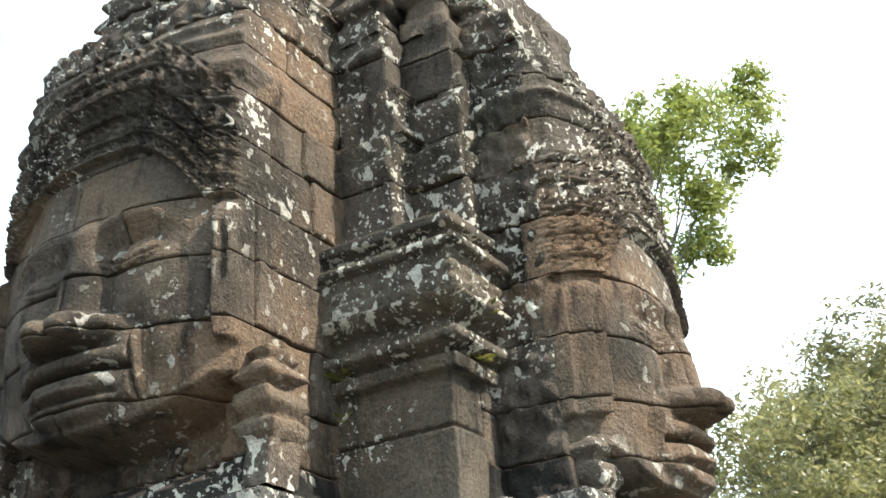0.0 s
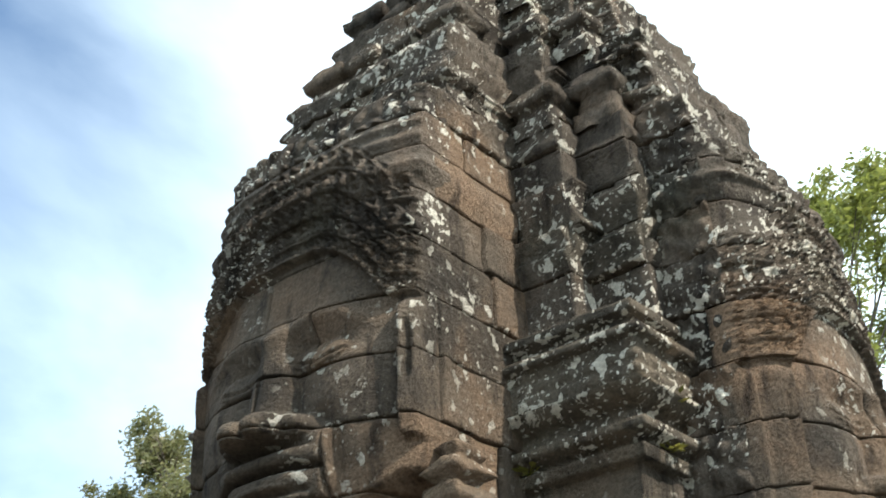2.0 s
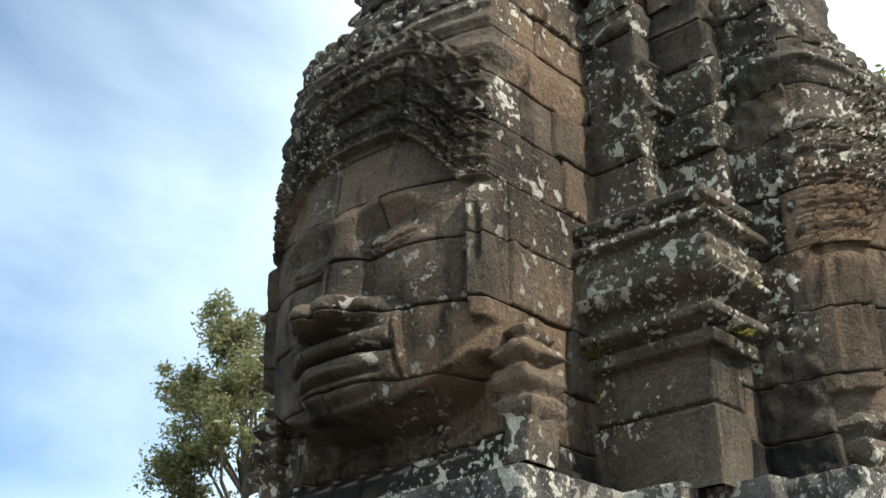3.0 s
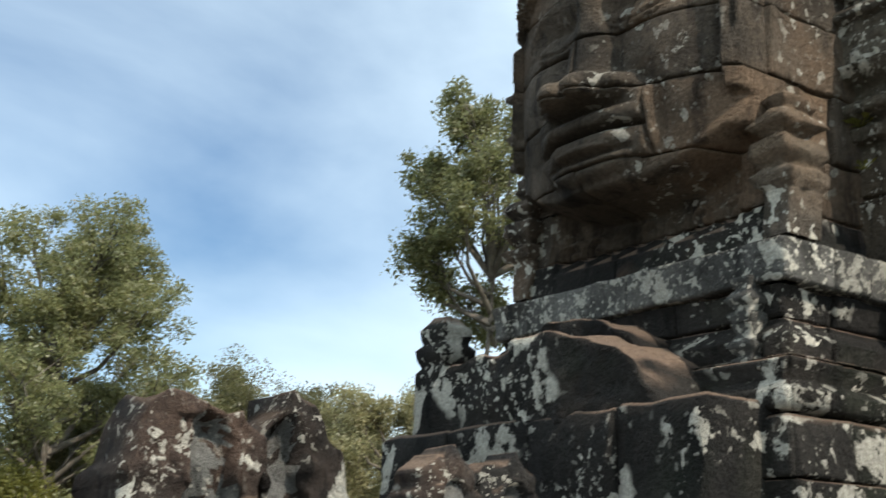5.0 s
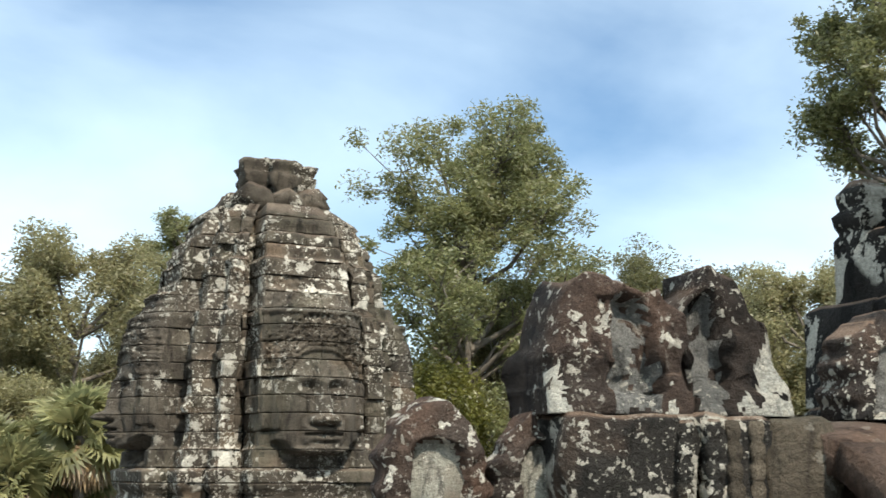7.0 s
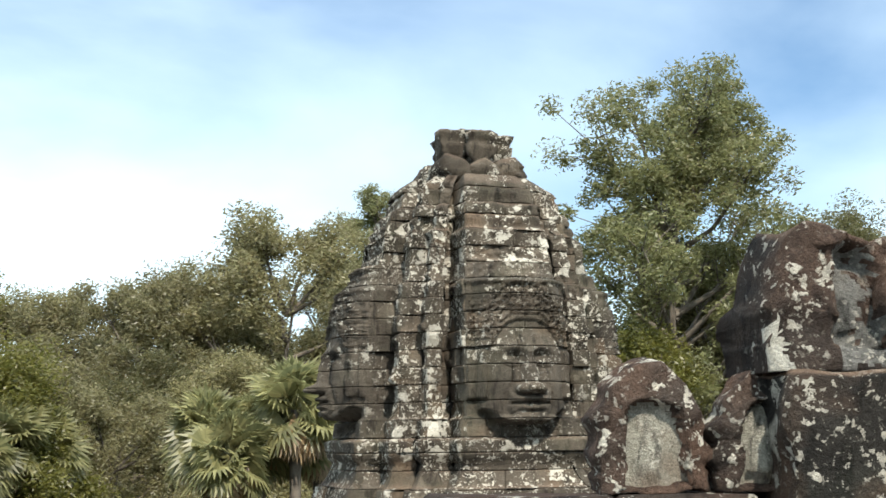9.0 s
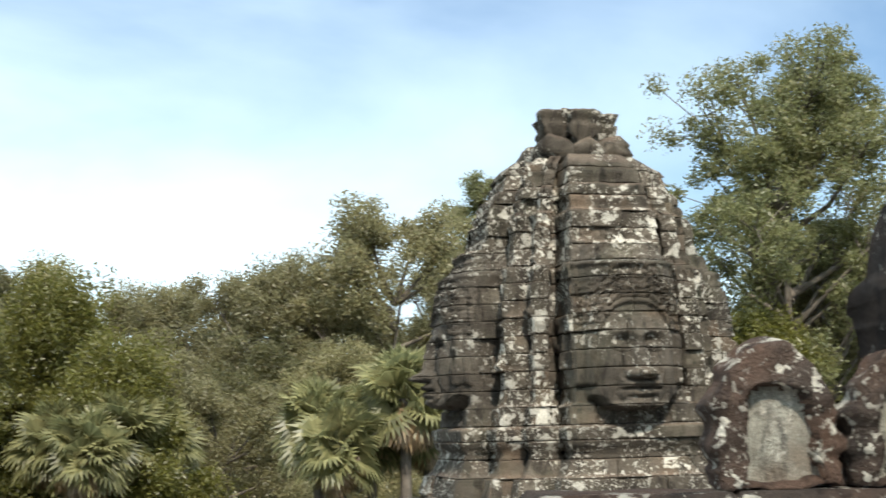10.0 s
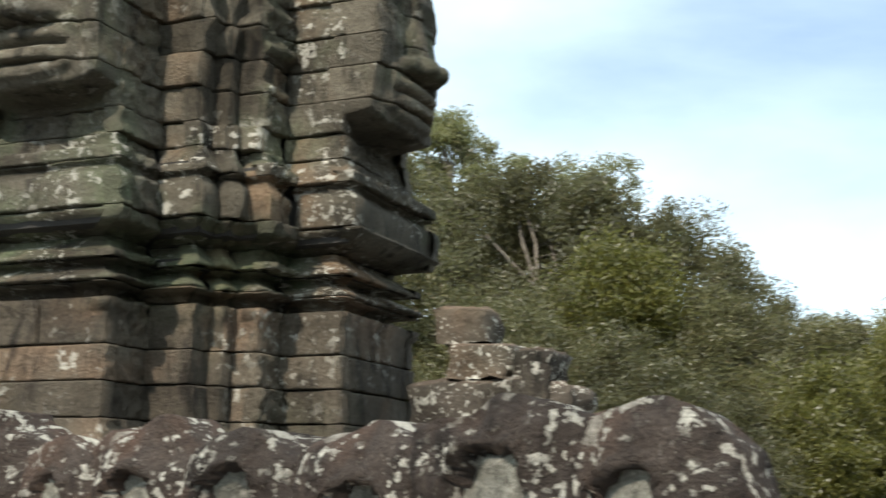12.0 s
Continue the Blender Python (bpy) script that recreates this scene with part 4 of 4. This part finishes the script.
def broken_crest(s0, s1, outline, niches, crusts, seed):
    """Broken ridge stone: ragged top, sunken niches with a hood, lichen crusts low on its front."""
    top = interp(outline)
    nu, nv = max(12, int((s1 - s0) / 0.016)), 40
    V, zone = [], []
    for jj in range(nv):
        v = jj / (nv - 1)
        for ii in range(nu):
            x = s0 + (s1 - s0) * ii / (nu - 1)
            z = v * float(top(x))
            y = 0.26 + 0.06 * float(smooth_step(0.22 - z, 0, 0.2)) - 0.10 * v ** 4 - 0.07 * (ii in (0, nu - 1))
            k = 0
            for cx, wd, hi, deep in niches:
                flare = wd * (1.0 + 0.9 * max(0, 0.24 - z))
                r = (abs(x - cx) / flare) ** 2.0 + (max(z - hi * 0.55, 0) / (hi * 0.45)) ** 2.0
                y -= deep * float(smooth_step(1.08 - r, 0, 0.35)) * (z > 0.10)
                y += 0.035 * math.exp(-((r - 1.35) / 0.22) ** 2) * (z > 0.2)
                if r < 1.0 and z > 0.12 or (z <= 0.12 and abs(x - cx) < wd):
                    k = 1
            for cx, wd, hi in crusts:
                if abs(x - cx) / wd + z / hi < 1.0:
                    k = 2
            V.append((x, y, z))
            zone.append(k)
    m = len(V)
    P = np.array(V + [(x, -0.24 + 0.08 * (z > 0.5), z) for x, y, z in V])
    amp = np.clip(P[:, 2:3] / 0.1, 0, 1)
    P += amp * 0.042 * np.stack([vnoise(P, 5.0, seed), vnoise(P, 5.0, seed + 1), vnoise(P, 5.0, seed + 2)], -1)
    P += amp * 0.034 * np.stack([vnoise(P, 14.0, seed + 3), vnoise(P, 14.0, seed + 4), vnoise(P, 14.0, seed + 5)], -1)
    edge = vnoise(P[:m], 11.0, seed + 7) * 0.5 + vnoise(P[:m], 27.0, seed + 8) * 0.4
    gf = grid_faces(nu, nv)
    F = [tuple(reversed(f)) for f in gf] + [tuple(m + q for q in f) for f in gf]
    rim_i = list(range(nu)) + [j * nu + nu - 1 for j in range(1, nv)] + [(nv - 1) * nu + i for i in range(nu - 2, -1, -1)] + [j * nu for j in range(nv - 2, 0, -1)]
    F += [(rim_i[a], rim_i[(a + 1) % len(rim_i)], m + rim_i[(a + 1) % len(rim_i)], m + rim_i[a]) for a in range(len(rim_i))]
    ob = mesh_object("broken_ridge_stone", P, F, [STONE_BROKEN, STONE_GREY_NICHE, LICHEN_CRUST])
    idx = [0] * len(F)
    for k_, f in enumerate(gf):
        if edge[f[0]] < 0.22:
            idx[k_] = zone[f[0]]
    # the end of the stone carries the crust round the corner
    ob.data.polygons.foreach_set("material_index", idx)
    tagged(ob, "broken dark sandstone ridge stone with white lichen and niche", "ridge stone", "ridge stones of the gallery roof")
    ob.matrix_world = AXIS @ pose(0, 0, 1.80)
    return ob


broken_crest(5.195, 5.89, [(5.195, 0.47), (5.24, 0.50), (5.29, 0.58), (5.33, 0.57), (5.36, 0.52), (5.40, 0.58), (5.50, 0.61), (5.66, 0.635), (5.77, 0.62), (5.83, 0.50), (5.89, 0.28)],
             [(5.465, 0.12, 0.54, 0.13)], [(5.30, 0.03, 0.16), (5.86, 0.08, 0.26)], 131)
broken_crest(4.66, 5.19, [(4.66, 0.06), (4.68, 0.38), (4.70, 0.45), (4.75, 0.50), (4.81, 0.58), (4.84, 0.66), (4.90, 0.70), (5.03, 0.71), (5.07, 0.69), (5.085, 0.62), (5.14, 0.56), (5.19, 0.46)],
             [(5.07, 0.10, 0.57, 0.11)], [(4.68, 0.17, 0.42), (4.90, 0.07, 0.10)], 135)

# porch of the near tower: gable tier, half arch, two ridge stones
porch = thing("tower_porch", AXIS, "black lichened sandstone porch roof below the tower face", "porch")
for q, (a, b) in enumerate(((-1.75, -1.0), (-0.99, -0.2), (-0.19, 0.55), (0.56, 1.22))):
    slab("tier_stone", porch, STONE_DARK, 2.3, 3.25, a, b, 1.1, 1.95, 90 + q, 0.025)
    slab("tier_stone", porch, STONE_DARK, 2.3, 3.22, a, b, 1.96, 2.61, 95 + q, 0.025)
for q, (s, w_) in enumerate(((4.02, 0.44), (3.6, 0.46))):
    set_on_axis(crest_stone("ridge_stone", STONE_CAP, STONE_GREY_NICHE, w_, 0.50, 0.40, 150 + q, True, 0.05, "", 0.40, 0.26, 2.6), s, 0, 1.80)


def arched_gable(x0, x1, mid, half, z0, rise, power, seed):
    """Solid arched gable stone: worn front, rounded rim and a dusty curved back."""
    rows, rings = 72, (0.0, 0.12, 0.24, 0.36, 0.48, 0.6, 0.72, 0.84, 0.93, 1.0)
    V, F = [], []
    sections = [(x1 + 0.0, q) for q in rings] + [(x1 - 0.03, 1.03)] + [(x1 + (x0 - x1) * f, 1.03) for f in (0.08, 0.16, 0.24, 0.34, 0.45, 0.58, 0.72, 0.86, 1.0)]
    for x, q in sections:
        for jj in range(rows + 1):
            f = -1 + 2 * jj / rows
            V.append((x, mid + half * f * (0.25 + 0.75 * min(q, 1.0)) if q < 1 else mid + half * f, z0 + max(0.0, q) * rise * max(0.0, 1 - abs(f) ** power) ** (1 / 1.5)))
    P = np.array(V)
    P += 0.040 * np.stack([vnoise(P, 3.5, seed), vnoise(P, 3.5, seed + 1), vnoise(P, 3.5, seed + 2)], -1)
    P += 0.026 * np.stack([vnoise(P, 11.0, seed + 3), vnoise(P, 11.0, seed + 4), vnoise(P, 11.0, seed + 5)], -1)
    return mesh_object("arched_gable", P, grid_faces(rows + 1, len(sections)), STONE_DARK, porch)


arched_gable(2.3, 3.18, -0.3, 1.10, 2.57, 0.50, 3.4, 160)
arched_gable(2.3, 2.92, -0.22, 0.62, 3.0, 0.24, 2.4, 163)
profile_block("corner_capital", porch, STONE_DARK, 2.55, 2.85, -1.90, -1.58, [(2.5, 0.0), (3.12, 0.0), (3.16, -0.03), (3.22, 0.0), (3.29, 0.01), (3.33, -0.03), (3.38, -0.015), (3.44, -0.01), (3.48, -0.05), (3.53, -0.09)], 186, 0.03, 0.012)
for q, z_ in enumerate((2.30, 2.56, 2.82, 3.08)):
    profile_block("colonette_drum", porch, STONE_WHITE, 2.56, 2.70, 0.95, 1.08, [(z_, 0.0), (z_ + 0.05, 0.02), (z_ + 0.07, -0.015), (z_ + 0.13, 0.03), (z_ + 0.19, -0.015), (z_ + 0.255, 0.01)], 180 + q, 0.025, 0.012)

# ---- ground ----
ground = mesh_object("ground", [(-900, -900, -9), (900, -900, -9), (900, 900, -9), (-900, 900, -9)], [(0, 1, 2, 3)], SOIL, smooth=False)
tagged(ground, "dark leaf-littered forest floor", "ground", kind="structure")
terrace = thing("terrace", pose(-6, 4, 0, 0, 0, TURN), "stone temple terrace", "terrace", kind="structure")
profile_block("terrace_mass", terrace, PAVING, -14, 20, -24, 16, [(-9.05, 0.6), (-0.3, 0.2), (-0.25, 0.3), (0.0, 0.3)], 5, 2.0, 0.02)

# ---- trees ----


def tube(P, F, a, b, ra, rb, sides=6):
    a, b = np.array(a, float), np.array(b, float)
    ax_ = b - a
    ln = np.linalg.norm(ax_)
    if ln < 1e-6:
        return
    ax_ /= ln
    side = np.cross(ax_, (0.3, 0.5, 0.81))
    side /= np.linalg.norm(side)
    up = np.cross(ax_, side)
    base = len(P)
    for c, r in ((a, ra), (b, rb)):
        for q in range(sides):
            an = 2 * math.pi * q / sides
            P.append(tuple(c + r * (math.cos(an) * side + math.sin(an) * up)))
    F += [(base + q, base + (q + 1) % sides, base + sides + (q + 1) % sides, base + sides + q) for q in range(sides)]


def leaf_cloud(centres, radii, count, size, rng, flat=0.85):
    """Many small leaf clusters, each a bent pair of blades, scattered through clumps."""
    n = len(centres)
    pick = rng.integers(0, n, count)
    d = rng.normal(size=(count, 3))
    d /= np.linalg.norm(d, axis=1)[:, None]
    d *= (rng.random(count) ** 0.6)[:, None]
    d[:, 2] *= flat
    c = centres[pick] + d * radii[pick][:, None]
    a = rng.normal(size=(count, 3))
    a[:, 2] *= 0.6
    a /= np.linalg.norm(a, axis=1)[:, None]
    b = np.cross(a, rng.normal(size=(count, 3)))
    b /= np.linalg.norm(b, axis=1)[:, None]
    s = size * rng.uniform(0.6, 1.3, count)[:, None]
    q = np.stack([c - a * s, c + b * s * 0.38, c + a * s, c - b * s * 0.38], 1).reshape(-1, 3)
    f = np.arange(count * 4).reshape(-1, 4)
    return q, f


def fast_mesh(name, verts, quads, material):
    me = bpy.data.meshes.new(name)
    me.vertices.add(len(verts))
    me.vertices.foreach_set("co", np.asarray(verts, np.float32).ravel())
    me.loops.add(len(quads) * 4)
    me.loops.foreach_set("vertex_index", np.asarray(quads, np.int32).ravel())
    me.polygons.add(len(quads))
    me.polygons.foreach_set("loop_start", np.arange(0, len(quads) * 4, 4, dtype=np.int32))
    me.materials.append(material)
    me.update(calc_edges=True)
    return me


def make_tree(name, label, seed, height, crown_low, spread, lobes, leaves, leaf_size, material, clump=(0.7, 1.5), lean=0.0, girth=1.0, tuft=0.21):
    """Tapered trunk, forking limbs and a ragged crown; the base is at the origin."""
    rng = np.random.default_rng(seed)
    root = new(name)
    tagged(root, label, "tree")
    P, F = [], []
    knots = [np.array((0.0, 0.0, 0.0))]
    for q in range(1, 6):
        knots.append(np.array((0.55 * lean * (q / 5) ** 3 + rng.uniform(-0.25, 0.25), rng.uniform(-0.25, 0.25), height * 0.8 * q / 5)))
    r0 = height * 0.015 * girth
    for q in range(5):
        tube(P, F, knots[q], knots[q + 1], r0 * (1 - 0.16 * q), r0 * (1 - 0.16 * (q + 1)), 8)
    cs, rs = [], []
    for q in range(lobes):
        f = (q + 0.5) / lobes
        zz = crown_low + (height - crown_low) * f
        shape = math.sin(math.pi * (0.22 + 0.72 * f)) ** 0.7
        rad = spread * shape * rng.uniform(0.45, 1.0)
        an = rng.uniform(0, 2 * math.pi) + q * 2.4
        end = np.array((lean * f + rad * math.cos(an), rad * math.sin(an), zz + rng.uniform(-0.6, 0.6)))
        start_z = max(crown_low * (0.75 if girth >= 1 else 0.97), zz - rad * rng.uniform(0.6, 1.0))
        start = np.array((0.55 * lean * min(1, start_z / (height * 0.8)) ** 3, 0, min(start_z, height * 0.78)))
        bend = (start + end) / 2 + np.array((0, 0, -0.12 * rad)) + rng.normal(size=3) * 0.25
        tube(P, F, start, bend, r0 * 0.42, r0 * 0.26)
        tube(P, F, bend, end, r0 * 0.26, r0 * 0.08)
        for _ in range(12):
            off = np.clip(rng.normal(size=3), -1.25, 1.25) * np.array((1, 1, 0.85)) * rng.uniform(0.4, 1.1) * spread * tuft
            tip = end + off
            tube(P, F, bend + (end - bend) * rng.uniform(0.3, 1), tip, r0 * 0.10, r0 * 0.03, 5)
            cs.append(tip)
            rs.append(rng.uniform(*clump))
    trunk = mesh_object("trunk", P, F, BARK, root)
    q, f = leaf_cloud(np.array(cs), np.array(rs), leaves, leaf_size, rng)
    crown = new("crown", fast_mesh("crown", q, f, material))
    crown.parent = root
    return root


def make_palm(name, seed, height, fans):
    """Fan palm: ringed trunk, a head of stiff fan leaves and a skirt of dead ones."""
    rng = np.random.default_rng(seed)
    root = tagged(new(name), "fan palm with green crown and hanging dead brown leaves", "palm tree")
    P, F = [], []
    for q in range(10):
        tube(P, F, (0, 0, height * q / 10), (0, 0, height * (q + 1) / 10), 0.24 - 0.006 * q, 0.22 - 0.006 * q, 9)
    mesh_object("trunk", P, F, BARK, root)
    for dead in (False, True):
        for q in range(fans if not dead else fans // 2):
            V, Q = [], []
            an = q * 2.4 + rng.uniform(-0.3, 0.3)
            el = rng.uniform(-0.9, 1.5) if not dead else rng.uniform(-1.4, -0.8)
            stalk = rng.uniform(0.5, 1.0) * (1 if not dead else 0.9)
            out = np.array((math.cos(an) * math.cos(el), math.sin(an) * math.cos(el), math.sin(el)))
            side = np.array((-math.sin(an), math.cos(an), 0))
            nrm = np.cross(out, side)
            roll = rng.uniform(-1.2, 1.2)
            side, nrm = side * math.cos(roll) + nrm * math.sin(roll), nrm * math.cos(roll) - side * math.sin(roll)
            o = np.array((0, 0, height)) + out * 0.1
            hub = o + out * stalk
            tube(V, Q, o, hub, 0.035, 0.025, 4)
            blades = 17
            for b in range(blades):
                t_ = (b / (blades - 1) * 2 - 1) * 1.75
                ln = (1.15 if not dead else 0.75) * (1 - 0.12 * abs(t_)) * rng.uniform(0.85, 1.1)
                dr = out * math.cos(t_) + side * math.sin(t_)
                wv = (side * math.cos(t_) - out * math.sin(t_)) * 0.075
                droop = np.array((0, 0, -0.10 if not dead else -0.35)) * ln
                mid, tip = hub + dr * ln * 0.6 + nrm * 0.1, hub + dr * ln + droop
                k0 = len(V)
                V += [tuple(hub), tuple(mid + wv), tuple(tip), tuple(mid - wv)]
                Q.append((k0, k0 + 1, k0 + 2, k0 + 3))
            mesh_object("fan_leaf" if not dead else "dead_leaf", V, Q, LEAF_DEAD if dead else LEAF_PALM, root, smooth=False)
    return root


def polar(yaw, dist, z=-9.0, size=1.0, turn=0.0):
    a = radians(yaw)
    return pose(-math.sin(a) * dist, math.cos(a) * dist, z, 0, 0, turn) @ Matrix.Diagonal((size, size, size, 1))


def plant(source, yaw, dist, elev, turn=0.0, height=None):
    """A copy of a tree whose top stands at that elevation seen from the terrace."""
    top = EYE + dist * math.tan(radians(elev)) + 9.0
    s = top / height
    ob = copy_thing(source, polar(yaw, dist, -9.0, 1.0, turn))
    ob.scale = (s, s, s)
    return ob


big = make_tree("tall_tree", "tall forest tree with open olive-green crown", 3, 25.2, 8.0, 6.8, 68, 160000, 0.105, LEAF_MID, (0.5, 1.0), tuft=0.20)
big.matrix_world = polar(41.2, 55, -9, 1.0, 20)
tree_a = make_tree("broad_tree", "broad dark green forest tree", 4, 22.0, 5.0, 6.5, 44, 120000, 0.12, LEAF_DARK, (0.7, 1.4))
tree_a.matrix_world = polar(89, 66, -9, 1.2, 0)
tree_b = make_tree("olive_tree", "olive-green forest tree with layered crown", 5, 20.0, 5.0, 5.2, 40, 110000, 0.115, LEAF_OLIVE, (0.55, 1.2))
tree_b.matrix_world = polar(62.5, 75, -9, 1.0, 0)
tree_c = make_tree("yellow_tree", "yellow-green leafy forest tree", 6, 16.0, 2.5, 4.4, 36, 90000, 0.11, LEAF_YELLOW, (0.6, 1.3))
tree_c.matrix_world = polar(73.5, 52, -9, 1.0, 0)
tree_d = make_tree("slender_tree", "slender pale green tree behind the tower", 7, 26.4, 19.3, 2.9, 26, 42000, 0.095, LEAF_MID, (0.35, 0.8), girth=0.6)
tree_d.matrix_world = polar(21.9, 40, -9, 1.0, 0)
tree_e = make_tree("sparse_tree", "sparse bright green treetop with bare twigs", 9, 28.0, 22.0, 3.2, 18, 30000, 0.10, LEAF_FRESH, (0.35, 0.85), 5.0, 0.22)
tree_e.matrix_world = polar(-4.2, 30, -9, 1.02, 0)
tree_f = make_tree("pale_tree", "pale yellow-green leafy treetop beyond the tower", 12, 20.0, 8.0, 5.4, 30, 44000, 0.11, LEAF_PALE, (0.5, 1.1), girth=0.5)
tree_f.matrix_world = polar(-16.2, 42, -9, 1.18, 0)
H_ = {tree_f: 21.4, tree_a: 23.8, tree_b: 21.6, tree_c: 17.4, tree_d: 26.6, big: 27.2}
for src, yaw, dist, elev, turn in (
        (tree_a, 94.5, 72, 15.6, 40), (tree_a, 84.0, 70, 12.4, 200), (tree_a, 81, 60, 9.3, 90), (tree_c, 86.2, 58, 11.2, 60), (big, 88.3, 75, 15.2, 110), (tree_d, 93.0, 80, 16.6, 10), (tree_a, 79.5, 58, 8.9, 35), (tree_a, 78, 75, 8.7, 10), (tree_b, 75, 80, 8.3, 120),
        (tree_b, 70.5, 85, 7, 30), (tree_b, 68, 78, 7.3, 200), (tree_b, 65, 70, 8.2, 80), (tree_b, 58.6, 70, 11, 300), (tree_b, 60.8, 80, 6.4, 140), (tree_d, 54.3, 85, 11.2, 50), (tree_b, 56.5, 82, 8.5, 70),
        (tree_a, 50, 75, 7.5, 30), (tree_b, 46, 70, 6.5, 120), (tree_a, 38, 80, 7, 220), (tree_a, 35.5, 85, 8, 160), (tree_a, 32.6, 95, 10, 20), (tree_a, 30.2, 92, 9.4, 260), (tree_b, 28.2, 90, 8.6, 320), (tree_b, 26, 80, 9.8, 100), (tree_b, 23, 80, 10.2, 10),
        (tree_b, 39.6, 62, 8.6, 15), (tree_c, 43, 50, 5.2, 75), (tree_b, 41, 66, 7.0, 190), (tree_c, 71.0, 46, 4.7, 20), (tree_a, 90, 48, 9.5, 300), (tree_a, 97, 55, 13, 130), (tree_a, 86.5, 46, 7.2, 250), (tree_a, 82.5, 44, 6.2, 80), (tree_c, 77.2, 47, 5.9, 160), (tree_b, 66, 50, 3, 310), (tree_c, 44, 45, 2, 45), (tree_c, 36, 48, 2.6, 145), (tree_c, 30.5, 50, 4.2, 95), (tree_a, 64, 60, 4.5, 95), (tree_b, 61, 58, 4.5, 25), (tree_b, 69, 55, 4.5, 225),
        (tree_f, -21.5, 44, 20.8, 130), (tree_f, -12.6, 52, 16.5, 250), (tree_f, -18.9, 50, 19.5, 210)):
    plant(src, yaw, dist, elev, turn, H_[src])
palm = make_palm("fan_palm", 8, 11.6, 60)
palm.matrix_world = polar(58.2, 41, -9.0, 1.0, 0)
for yaw, dist, elev, turn in ((62.0, 42, 1.5, 50), (70.4, 44, 1.2, 110), (73.0, 45, 0.9, 200), (86.9, 46, 1.6, 20), (76, 52, 0.4, 80), (59.7, 43, 1.3, 140), (68.8, 46, 0.9, 260), (71.7, 43, 0.5, 300), (61.0, 40, 0.6, 170), (57.2, 43, 1.4, 15)):
    plant(palm, yaw, dist, elev, turn, 12.6)


# ---- small ferns rooted in the joints ----


def sprig(seed, where, size, leaves):
    rng = np.random.default_rng(seed)
    root = tagged(new("fern_sprig"), "small bright green fern growing from a stone joint", "fern", "ferns on the tower")
    P, F, V, Q = [], [], [], []
    for q in range(leaves):
        an = q * 2.4
        tip = np.array((math.cos(an), math.sin(an), rng.uniform(0.0, 0.9))) * size * rng.uniform(0.5, 1.0)
        tube(P, F, (0, 0, 0), tip, 0.004, 0.002, 4)
        side = np.cross(tip, (0, 0, 1))
        side = side / (np.linalg.norm(side) + 1e-6) * size * 0.22
        k0 = len(V)
        V += [tuple(tip * 0.55), tuple(tip * 0.85 + side), tuple(tip * 1.25), tuple(tip * 0.85 - side)]
        Q.append((k0, k0 + 1, k0 + 2, k0 + 3))
    mesh_object("stems", P, F, LEAF_YELLOW, root)
    mesh_object("leaves", V, Q, LEAF_YELLOW, root, smooth=False)
    root.matrix_world = AXIS @ pose(*where)
    return root


for q, (where, size, leaves) in enumerate((((1.30, 2.07, 4.80), 0.09, 14), ((1.32, 2.03, 4.47), 0.11, 16), ((1.62, 1.12, 4.47), 0.12, 14), ((1.60, 1.10, 4.2), 0.08, 8))):
    sprig(200 + q, where, size, leaves)
